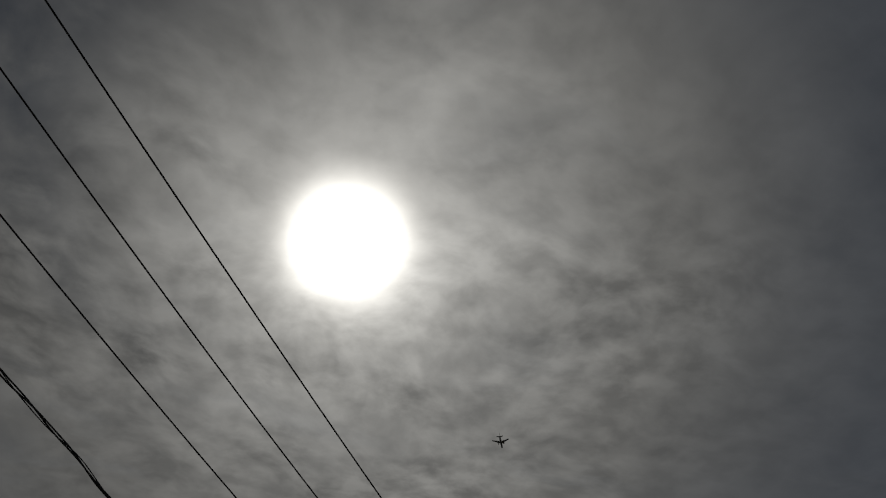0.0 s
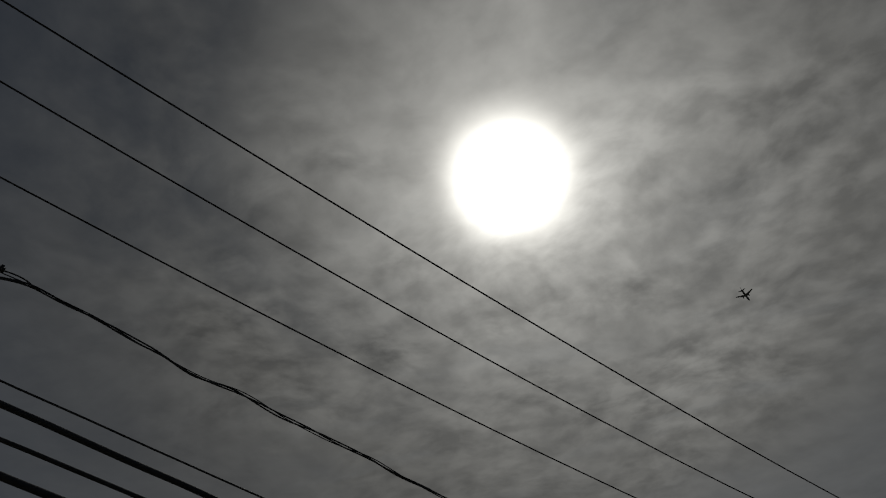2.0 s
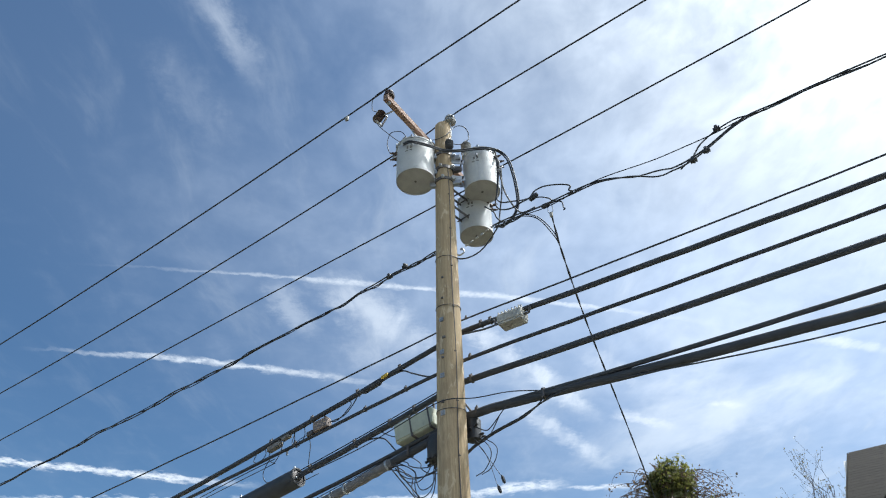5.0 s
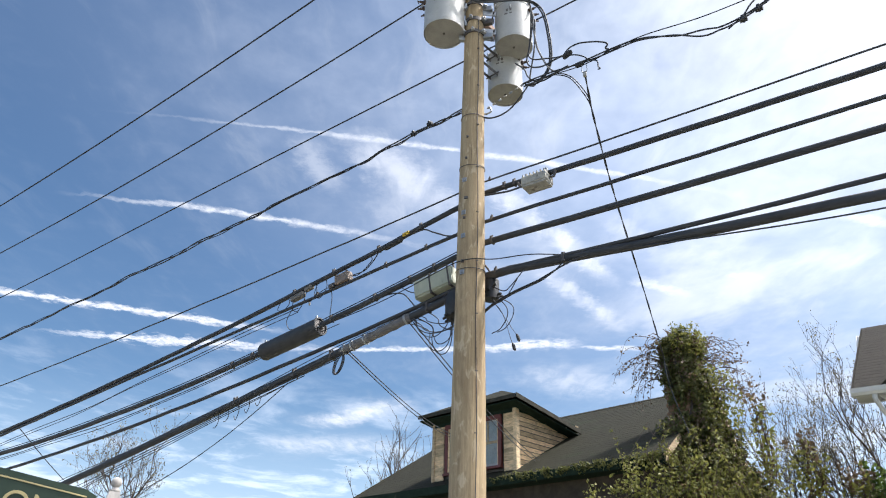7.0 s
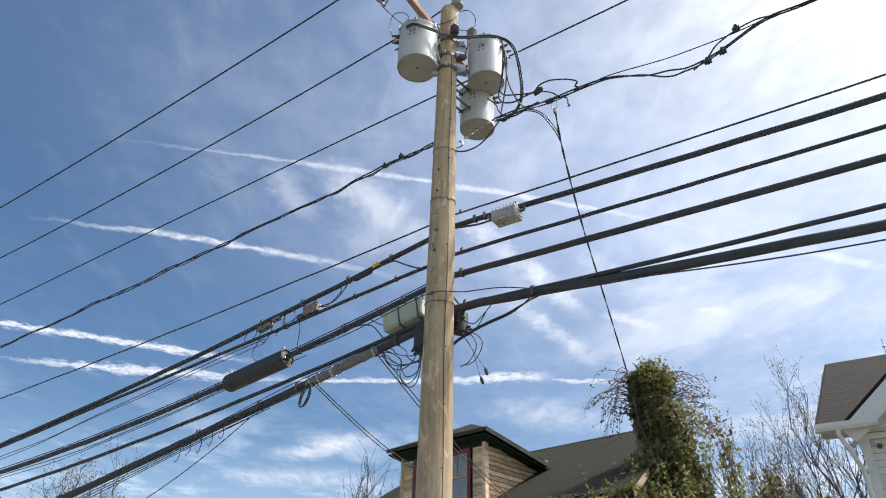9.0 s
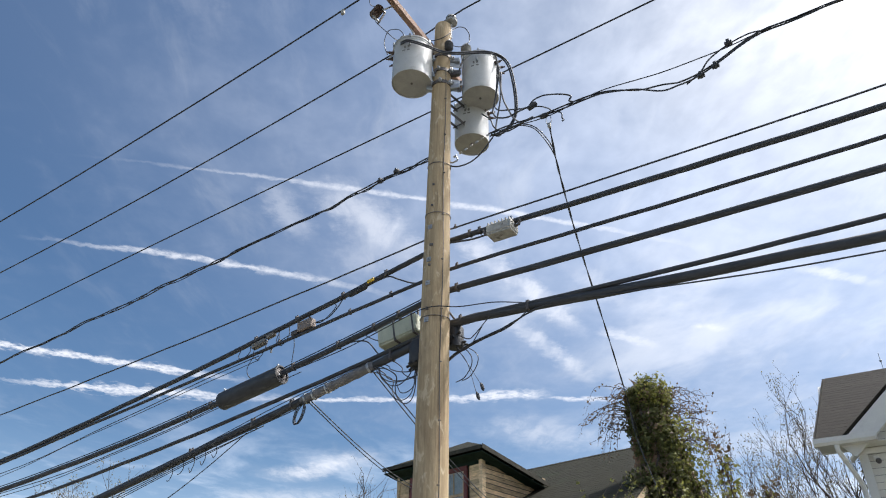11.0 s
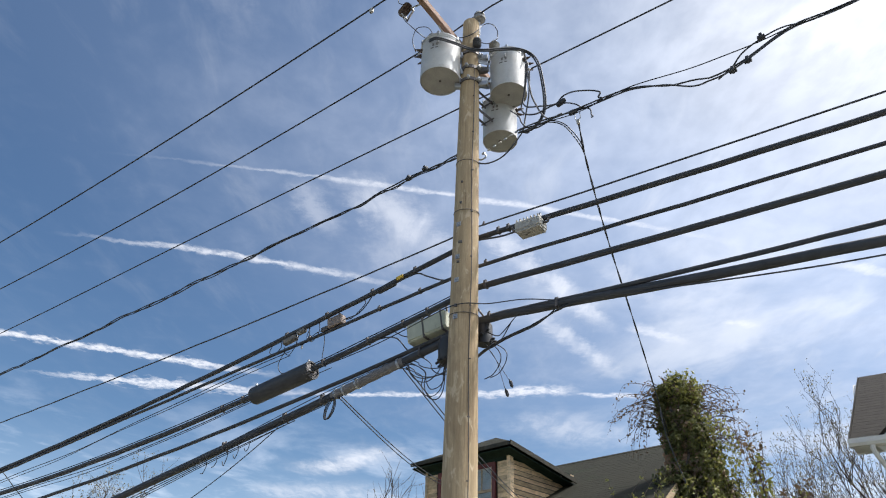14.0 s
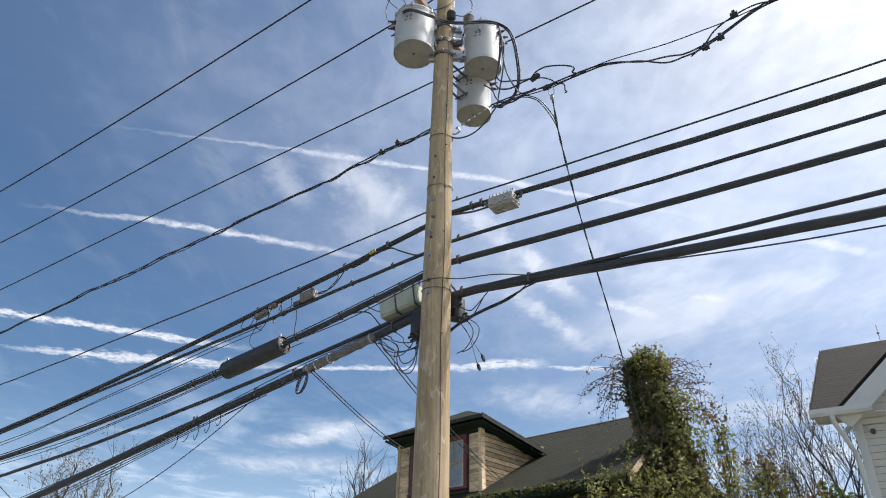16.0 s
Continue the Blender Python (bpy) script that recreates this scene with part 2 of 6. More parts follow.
def mat(name, base, rough=0.6, metal=0.0, spread=0.25, scale=6.0, grain=60.0, bump=0.15, stretch=(1, 1, 1), tint=None, spots=0.0, spec=0.5, per_piece=0.0, trans=0.0):
    """A surface with a broad and a fine variation. tint: the colour of its stains."""
    if name in MATS:
        return MATS[name]
    m = bpy.data.materials.new(name)
    m.use_nodes = True
    k = Nodes(m.node_tree)
    place = k.vec("MULTIPLY", k.node("ShaderNodeTexCoord").outputs["Object"], stretch)
    broad = k.noise(place, scale, 5, 0.6, 0.4)[0]
    small = k.noise(place, grain, 4, 0.6)[0]
    col = (*base, 1.0)
    dark = tuple(c * (1 - spread) for c in base)
    light = tuple(min(1.0, c * (1 + spread)) for c in base)
    c = k.mix(k.ramp(broad, 0.3, 0.7), (*dark, 1.0), (*light, 1.0))
    c = k.mix(0.35, c, k.mix(k.ramp(small, 0.3, 0.7), (*dark, 1.0), (*light, 1.0)))
    if tint:
        stain = k.ramp(k.noise(place, scale * 0.55, 6, 0.65, 0.8)[0], 0.62 - spots, 0.74 - spots * 0.6)
        c = k.mix(k.math("MULTIPLY", stain, 0.85), c, (*tint, 1.0))
    if per_piece:
        r = k.node("ShaderNodeObjectInfo").outputs["Random"]
        hsv = k.node("ShaderNodeHueSaturation")
        k.put(c, hsv.inputs["Color"])
        k.put(k.ramp(r, 0, 1, 1 - per_piece, 1 + per_piece, False), hsv.inputs["Value"])
        c = hsv.outputs[0]
    b = k.node("ShaderNodeBsdfPrincipled")
    k.put(c, b.inputs["Base Color"])
    k.put(k.ramp(small, 0.2, 0.8, max(0.03, rough - 0.1), min(1.0, rough + 0.1), False), b.inputs["Roughness"])
    b.inputs["Metallic"].default_value = metal
    b.inputs["Specular IOR Level"].default_value = spec
    if bump:
        n = k.node("ShaderNodeBump")
        n.inputs["Strength"].default_value = bump
        n.inputs["Distance"].default_value = 0.01
        k.put(k.math("ADD", k.math("MULTIPLY", broad, 0.6), small), n.inputs["Height"])
        k.tree.links.new(n.outputs[0], b.inputs["Normal"])
    surface = b.outputs[0]
    if trans:
        tr = k.node("ShaderNodeBsdfTranslucent")
        k.put(k.vec("SCALE", c, scale=1.5), tr.inputs[0])
        mx = k.node("ShaderNodeMixShader")
        mx.inputs[0].default_value = trans
        k.tree.links.new(surface, mx.inputs[1])
        k.tree.links.new(tr.outputs[0], mx.inputs[2])
        surface = mx.outputs[0]
    k.tree.links.new(surface, k.node("ShaderNodeOutputMaterial").inputs[0])
    MATS[name] = m
    return m


def leaf_mat(name, dark, light, trans=0.45):
    """Leaves whose colour changes from leaf to leaf."""
    m = bpy.data.materials.new(name)
    m.use_nodes = True
    k = Nodes(m.node_tree)
    r = k.node("ShaderNodeNewGeometry").outputs["Random Per Island"]
    place = k.node("ShaderNodeTexCoord").outputs["Object"]
    c = k.mix(r, (*dark, 1), (*light, 1))
    c = k.mix(k.ramp(k.noise(place, 1.6, 3)[0], 0.35, 0.7, 0, 0.6), c, (*[v * 1.25 for v in light], 1))
    b = k.node("ShaderNodeBsdfPrincipled")
    k.put(c, b.inputs["Base Color"])
    b.inputs["Roughness"].default_value = 0.5
    tr = k.node("ShaderNodeBsdfTranslucent")
    k.put(c, tr.inputs[0])
    mx = k.node("ShaderNodeMixShader")
    mx.inputs[0].default_value = trans
    k.tree.links.new(b.outputs[0], mx.inputs[1])
    k.tree.links.new(tr.outputs[0], mx.inputs[2])
    k.tree.links.new(mx.outputs[0], k.node("ShaderNodeOutputMaterial").inputs[0])
    return m




def pole_mat():
    """Weathered round wood: streaks along the grain, brown stains, pale scuffs, dark checks."""
    m = bpy.data.materials.new("pole_wood")
    m.use_nodes = True
    k = Nodes(m.node_tree)
    place = k.node("ShaderNodeTexCoord").outputs["Object"]
    long_ = k.vec("MULTIPLY", place, (1, 1, 0.05))
    streak = k.noise(long_, 20.0, 6, 0.6, 0.3)[0]
    stain = k.noise(k.vec("MULTIPLY", place, (1, 1, 0.3)), 4.0, 6, 0.62, 0.6)[0]
    scuff = k.noise(k.vec("MULTIPLY", place, (1, 1, 0.35)), 9.0, 5, 0.6, 1.2)[0]
    check = k.noise(k.vec("MULTIPLY", place, (1, 1, 0.03)), 34.0, 4, 0.55, 0.2)[0]
    grain = k.noise(k.vec("MULTIPLY", place, (1, 1, 0.2)), 120.0, 3, 0.6)[0]
    c = k.mix(k.ramp(streak, 0.3, 0.7), (0.36, 0.265, 0.155, 1), (0.535, 0.41, 0.25, 1))
    c = k.mix(k.math("MULTIPLY", k.ramp(stain, 0.5, 0.72), 0.7), c, (0.235, 0.165, 0.10, 1))
    c = k.mix(k.math("MULTIPLY", k.ramp(scuff, 0.56, 0.66), 0.65), c, (0.70, 0.58, 0.40, 1))
    c = k.mix(k.math("MULTIPLY", k.ramp(check, 0.36, 0.28), 0.7), c, (0.10, 0.07, 0.045, 1))
    c = k.mix(k.ramp(grain, 0.3, 0.7, 0.0, 0.25), c, (0.27, 0.2, 0.12, 1))
    b = k.node("ShaderNodeBsdfPrincipled")
    k.put(c, b.inputs["Base Color"])
    b.inputs["Roughness"].default_value = 0.85
    b.inputs["Specular IOR Level"].default_value = 0.25
    n = k.node("ShaderNodeBump")
    n.inputs["Strength"].default_value = 0.7
    n.inputs["Distance"].default_value = 0.012
    k.put(k.math("ADD", k.math("ADD", streak, k.math("MULTIPLY", check, 0.8)), k.math("MULTIPLY", scuff, 0.7)), n.inputs["Height"])
    k.tree.links.new(n.outputs[0], b.inputs["Normal"])
    k.tree.links.new(b.outputs[0], k.node("ShaderNodeOutputMaterial").inputs[0])
    return m


POLE_WOOD = pole_mat()
ARM_WOOD = mat("arm_wood", (0.27, 0.17, 0.12), 0.8, spread=0.35, scale=5, grain=50, bump=0.4, stretch=(1, 1, 2), tint=(0.12, 0.06, 0.045), spots=0.04)
TANK_GREY = mat("tank_grey", (0.50, 0.50, 0.485), 0.48, spread=0.12, scale=5, grain=70, bump=0.06, tint=(0.27, 0.25, 0.22), spots=0.035)
TANK_BASE = mat("tank_base", (0.36, 0.345, 0.31), 0.6, spread=0.18, scale=5, grain=60, bump=0.1, tint=(0.2, 0.17, 0.13))
STEEL = mat("galvanised_steel", (0.42, 0.43, 0.44), 0.45, 0.8, spread=0.25, scale=14, grain=90, bump=0.1, tint=(0.22, 0.17, 0.12))
# also colours the shade between boards on both houses
DARK_STEEL_AND_SHADE = mat("dark_steel_and_shade", (0.11, 0.10, 0.095), 0.6, 0.4, spread=0.3, scale=14, grain=90)
RUBBER = mat("black_rubber", (0.034, 0.035, 0.038), 0.55, spread=0.3, scale=8, grain=80, bump=0.15)
CABLE = mat("cable_sheath", (0.042, 0.044, 0.049), 0.55, spread=0.3, scale=5, grain=60, bump=0.03, tint=(0.065, 0.066, 0.07))
WIRE = mat("bare_wire", (0.036, 0.038, 0.044), 0.65, spread=0.25, scale=8, grain=80, bump=0.0, spec=0.3)
SLEEVE = mat("weathered_sleeve", (0.17, 0.16, 0.155), 0.75, spread=0.3, scale=7, grain=60, bump=0.3, tint=(0.3, 0.28, 0.26), spots=0.05)
PORCELAIN = mat("grey_porcelain", (0.30, 0.30, 0.29), 0.25, spread=0.12, scale=10, grain=60, bump=0.03)
BROWN_PORCELAIN = mat("brown_porcelain", (0.07, 0.045, 0.035), 0.25, spread=0.2, scale=10, grain=60, bump=0.03)
GREEN_BOX = mat("pale_green_paint", (0.44, 0.45, 0.34), 0.5, spread=0.12, scale=5, grain=60, bump=0.06, tint=(0.26, 0.26, 0.2), spots=0.03)
CAST = mat("cast_aluminium", (0.42, 0.40, 0.35), 0.6, 0.15, spread=0.25, scale=14, grain=90, bump=0.25, tint=(0.14, 0.12, 0.1), spots=0.09)
OLD_CAST = mat("weathered_cast", (0.20, 0.18, 0.155), 0.65, 0.2, spread=0.4, scale=16, grain=90, bump=0.3, tint=(0.40, 0.38, 0.34), spots=0.04)
TAP_PAINT = mat("tap_box_paint", (0.22, 0.175, 0.145), 0.7, spread=0.2, scale=8, grain=70, bump=0.15, tint=(0.12, 0.09, 0.07))
YELLOW = mat("yellow_tag", (0.62, 0.42, 0.05), 0.6, spread=0.15)
WHITE_PAINT = mat("white_paint", (0.66, 0.65, 0.61), 0.5, spread=0.06, scale=4, grain=50, bump=0.06, tint=(0.5, 0.49, 0.45))
POST_PAINT = mat("post_paint", (0.50, 0.46, 0.42), 0.7, spread=0.15, scale=9, grain=60, bump=0.15, tint=(0.32, 0.29, 0.26), spots=0.05)
CLAPBOARD_WHITE = mat("white_clapboard", (0.62, 0.60, 0.545), 0.55, spread=0.06, scale=5, grain=60, bump=0.08, tint=(0.5, 0.48, 0.42), per_piece=0.05)
SHINGLE_GREY = mat("grey_shingle", (0.023, 0.0195, 0.0145), 0.9, spread=0.3, scale=7, grain=90, bump=0.5, tint=(0.018, 0.016, 0.011), spots=0.1, per_piece=0.12, spec=0.2)
SHINGLE_OLIVE = mat("olive_shingle", (0.023, 0.022, 0.013), 0.95, spread=0.25, scale=2.2, grain=70, bump=0.5, tint=(0.02, 0.027, 0.011), spots=0.08, per_piece=0.05, spec=0.2)
RAW_BOARD = mat("peeling_board", (0.66, 0.50, 0.31), 0.85, spread=0.35, scale=6, grain=60, bump=0.5, stretch=(1, 1, 3), tint=(0.2, 0.14, 0.09), spots=0.05, per_piece=0.35)
DARK_BOARD = mat("dark_board", (0.055, 0.045, 0.036), 0.9, spread=0.4, scale=5, grain=60, bump=0.4, tint=(0.09, 0.04, 0.03))
GREEN_TRIM = mat("green_trim", (0.016, 0.03, 0.021), 0.85, spec=0.15, spread=0.3, scale=5, grain=50, bump=0.15, tint=(0.09, 0.08, 0.06))
FASCIA = mat("fascia_board", (0.05, 0.048, 0.038), 0.85, spread=0.35, scale=5, grain=60, bump=0.3, tint=(0.10, 0.085, 0.06), spots=0.05, spec=0.2)
CURTAIN = mat("drawn_blind", (0.5, 0.49, 0.46), 0.8, spread=0.2, scale=3, grain=40, bump=0.1, tint=(0.2, 0.2, 0.2))
RED_TRIM = mat("red_trim", (0.14, 0.038, 0.034), 0.6, spread=0.3, scale=6, grain=60, bump=0.2, tint=(0.2, 0.14, 0.11))
BRICK = mat("chimney_brick", (0.27, 0.17, 0.11), 0.9, spread=0.3, scale=8, grain=60, bump=0.5, tint=(0.16, 0.12, 0.09), per_piece=0.25)
BARK = mat("bark", (0.085, 0.068, 0.056), 0.95, spread=0.35, scale=14, grain=80, bump=0.6)
TWIG = mat("twig", (0.13, 0.095, 0.072), 0.9, spread=0.3, scale=14, grain=80, bump=0.3)
ASPHALT = mat("asphalt", (0.075, 0.074, 0.072), 0.9, spread=0.25, scale=1.5, grain=120, bump=0.4, tint=(0.075, 0.073, 0.07))
CONCRETE = mat("concrete", (0.42, 0.40, 0.37), 0.9, spread=0.15, scale=2, grain=90, bump=0.3, tint=(0.3, 0.28, 0.26), per_piece=0.08)
SOIL = mat("grass_soil", (0.16, 0.15, 0.095), 0.95, spread=0.4, scale=0.8, grain=30, bump=0.6, tint=(0.09, 0.1, 0.05))
SIGN_GREEN = mat("sign_green", (0.035, 0.06, 0.035), 0.5, spread=0.15, scale=4, grain=60, bump=0.05)
GOLD = mat("gold_paint", (0.62, 0.5, 0.24), 0.45, spread=0.12, scale=6, grain=60, bump=0.05)
PLANE_PAINT = mat("airframe_paint", (0.2, 0.2, 0.21), 0.5, spread=0.1, scale=0.3, grain=2, bump=0.0)


def glass_mat():
    m = bpy.data.materials.new("window_glass")
    m.use_nodes = True
    b = m.node_tree.nodes["Principled BSDF"]
    b.inputs["Base Color"].default_value = (0.9, 0.95, 0.95, 1)
    b.inputs["Roughness"].default_value = 0.04
    b.inputs["Transmission Weight"].default_value = 1.0
    return m


GLASS = glass_mat()
IVY = leaf_mat("ivy_leaf", (0.055, 0.066, 0.022), (0.20, 0.20, 0.066), 0.5)
NEW_LEAF = leaf_mat("young_leaf", (0.11, 0.13, 0.032), (0.30, 0.29, 0.075), 0.45)
DEAD_LEAF = leaf_mat("dry_leaf", (0.12, 0.085, 0.05), (0.24, 0.17, 0.11), 0.35)
BUD = leaf_mat("bud", (0.12, 0.10, 0.06), (0.26, 0.24, 0.14), 0.4)
CANOPY = leaf_mat("canopy_leaf", (0.05, 0.09, 0.02), (0.15, 0.22, 0.05), 0.5)

# ---- shapes ----


class Geo:
    """Collects vertices and faces of one mesh."""

    def __init__(self):
        self.v, self.f = [], []

    def add(self, verts, faces):
        n = len(self.v)
        self.v += [tuple(p) for p in verts]
        self.f += [tuple(i + n for i in face) for face in faces]
        return self

    def box(self, centre, size, ax=(1, 0, 0), ay=(0, 1, 0), bevel=0.0):
        c, ax, ay = Vector(centre), Vector(ax).normalized(), Vector(ay).normalized()
        az = ax.cross(ay).normalized()
        hx, hy, hz = (s / 2 for s in size)
        b = min(bevel, hx * 0.9, hy * 0.9, hz * 0.9)
        if b <= 0:
            verts = [c + ax * hx * i + ay * hy * j + az * hz * l for l in (-1, 1) for j in (-1, 1) for i in (-1, 1)]
            return self.add(verts, [(0, 2, 3, 1), (4, 5, 7, 6), (0, 1, 5, 4), (2, 6, 7, 3), (0, 4, 6, 2), (1, 3, 7, 5)])
        bm = bmesh.new()
        bmesh.ops.create_cube(bm, size=1.0)
        for v in bm.verts:
            v.co = Vector((v.co.x * 2 * hx, v.co.y * 2 * hy, v.co.z * 2 * hz))
        bmesh.ops.bevel(bm, geom=bm.edges[:] + bm.verts[:], offset=b, segments=2, affect="EDGES", profile=0.5)
        bm.verts.index_update()
        verts = [c + ax * v.co.x + ay * v.co.y + az * v.co.z for v in bm.verts]
        faces = [[v.index for v in f.verts] for f in bm.faces]
        bm.free()
        return self.add(verts, faces)

    def tube(self, points, radius, sides=8, caps=True):
        pts = [Vector(p) for p in points]
        radii = radius if isinstance(radius, (list, tuple)) else [radius] * len(pts)
        tangent = (pts[1] - pts[0]).normalized()
        side = tangent.orthogonal().normalized()
        verts, faces = [], []
        for i, p in enumerate(pts):
            t = (pts[min(i + 1, len(pts) - 1)] - pts[max(i - 1, 0)])
            t = t.normalized() if t.length > 1e-9 else tangent
            side = (side - t * side.dot(t))
            side = side.normalized() if side.length > 1e-6 else t.orthogonal().normalized()
            other = t.cross(side)
            for j in range(sides):
                g = 2 * math.pi * j / sides
                verts.append(p + (side * math.cos(g) + other * math.sin(g)) * radii[i])
        for i in range(len(pts) - 1):
            for j in range(sides):
                q = (j + 1) % sides
                faces.append((i * sides + j, i * sides + q, (i + 1) * sides + q, (i + 1) * sides + j))
        if caps:
            faces.append(tuple(range(sides - 1, -1, -1)))
            faces.append(tuple((len(pts) - 1) * sides + j for j in range(sides)))
        return self.add(verts, faces)

    def _lathe(self, base, profile, sides, ax):
        sx = ax.orthogonal().normalized()
        sy = ax.cross(sx)
        verts, faces = [], []
        for h, r in profile:
            for j in range(sides):
                g = 2 * math.pi * j / sides
                verts.append(base + ax * h + (sx * math.cos(g) + sy * math.sin(g)) * max(r, 0.0005))
        for i in range(len(profile) - 1):
            for j in range(sides):
                q = (j + 1) % sides
                faces.append((i * sides + j, i * sides + q, (i + 1) * sides + q, (i + 1) * sides + j))
        faces.append(tuple(range(sides - 1, -1, -1)))
        faces.append(tuple((len(profile) - 1) * sides + j for j in range(sides)))
        return self.add(verts, faces)

    def slab(self, corners, depth):
        """A flat piece through the corners (in order), with its thickness along -normal."""
        c = [Vector(p) for p in corners]
        n = (c[1] - c[0]).cross(c[2] - c[0]).normalized() * depth
        m = len(c)
        faces = [tuple(range(m)), tuple(range(2 * m - 1, m - 1, -1))]
        faces += [(i, m + i, m + (i + 1) % m, (i + 1) % m) for i in range(m)]
        return self.add(c + [p - n for p in c], faces)


def part(name, geo, material, parent=None, label="", smooth=False):
    """One mesh object from geo, in world places, under a thing or a part."""
    me = bpy.data.meshes.new(name)
    base = Vector((0, 0, 0))
    p = parent
    while p is not None:
        base = base + p.location
        p = p.parent
    me.from_pydata([Vector(v) - base for v in geo.v], [], geo.f)
    me.update()
    if smooth:
        me.shade_smooth()
        if smooth == "edges":
            me.set_sharp_from_angle(angle=radians(40))
    me.materials.append(material)
    ob = new(name, me)
    ob.parent = parent
    if label:
        tagged(ob, label)
    return ob


def thing(name, place, label, category, group="", kind=""):
    ob = new(name)
    ob.empty_display_size = 0.2
    ob.location = place
    return tagged(ob, label, category, group, kind)


def solo(name, geo, material, place, label, category, group="", kind="", smooth=False):
    """A thing that is a single mesh, with its origin at place."""
    me = bpy.data.meshes.new(name)
    me.from_pydata([Vector(v) - Vector(place) for v in geo.v], [], geo.f)
    me.update()
    if smooth:
        me.shade_smooth()
        if smooth == "edges":
            me.set_sharp_from_angle(angle=radians(40))
    me.materials.append(material)
    ob = new(name, me)
    ob.location = place
    return tagged(ob, label, category, group, kind)


def spline(points, steps=8):
    """Catmull-Rom through the points."""
    p = [Vector(q) for q in points]
    p = [2 * p[0] - p[1]] + p + [2 * p[-1] - p[-2]]
    out = []
    for i in range(1, len(p) - 2):
        a, b, c, d = p[i - 1:i + 3]
        for j in range(steps):
            t = j / steps
            out.append(0.5 * ((2 * b) + (c - a) * t + (2 * a - 5 * b + 4 * c - d) * t * t + (3 * b - 3 * c + d - a) * t ** 3))
    return out + [p[-2]]


# ---- the street's frame: s along the lines (to the near side), o towards the walker, z up ----
POLE = Vector((0, 8.0, 0))
ALONG = Vector((0.84433, -0.53583, 0))
OUT = Vector((-0.53583, -0.84433, 0))
UP = Vector((0, 0, 1))


def at(s, o, z):
    return POLE + ALONG * s + OUT * o + UP * z


# ---- ground, road, pavement ----


def build_ground():
    g = Geo()
    far = 2400.0
    ring = [(-far, -far), (far, -far), (far, far), (-far, far)]
    g.add([(x, y, -0.16) for x, y in ring], [(0, 1, 2, 3)])
    solo("ground", g, SOIL, (0, 0, -0.16), "rough spring grass and bare soil", "ground", kind="structure")
    road = Geo().slab([at(-120, 2.0, 0.0) - UP * 0.15, at(-120, 11.5, 0) - UP * 0.15, at(120, 11.5, 0) - UP * 0.15, at(120, 2.0, 0) - UP * 0.15], 0.05)
    solo("road", road, ASPHALT, at(0, 6, -0.15), "worn grey asphalt street", "road", kind="structure")
    for name, o in (("kerb_1", 1.85), ("kerb_2", 11.65)):
        k = Geo().box(at(0, o, -0.06), (240, 0.16, 0.22), ALONG, OUT, 0.02)
        solo(name, k, CONCRETE, at(0, o, -0.16), "concrete kerb along the street", "kerb", kind="structure")
    # concrete walk slabs beyond the near kerb and round the pole
    for name, o0, o1 in (("pavement_1", 0.55, 1.77), ("pavement_2", 11.73, 13.2)):
        base = Geo().slab([at(-60, o0, -0.04), at(-60, o1, -0.04), at(60, o1, -0.04), at(60, o0, -0.04)], 0.12)
        root = solo(name, base, SOIL, at(0, o0, -0.16), "concrete pavement slabs beside the street", "pavement", kind="structure")
        me = None
        for i in range(-16, 17):
            if me is None:
                g = Geo().box(at(0, (o0 + o1) / 2, 0.0) - at(0, o0, -0.16), (1.48, o1 - o0 - 0.02, 0.09), ALONG, OUT, 0.01)
                slab = part("slab", g, CONCRETE)
                me = slab.data
            else:
                slab = new("slab", me)
            slab.parent = root
            slab.location = ALONG * 1.5 * i + UP * -0.02


build_ground()

# ---- utility pole ----
POLE_TOP = 10.72


def pole_radius(z):
    return 0.131 + 0.0090 * (POLE_TOP - z)


def core(z):
    """The middle of the slightly leaning pole at height z, on the ground plane."""
    return POLE + Vector((-0.085 * (1 - z / POLE_TOP), 0, 0))


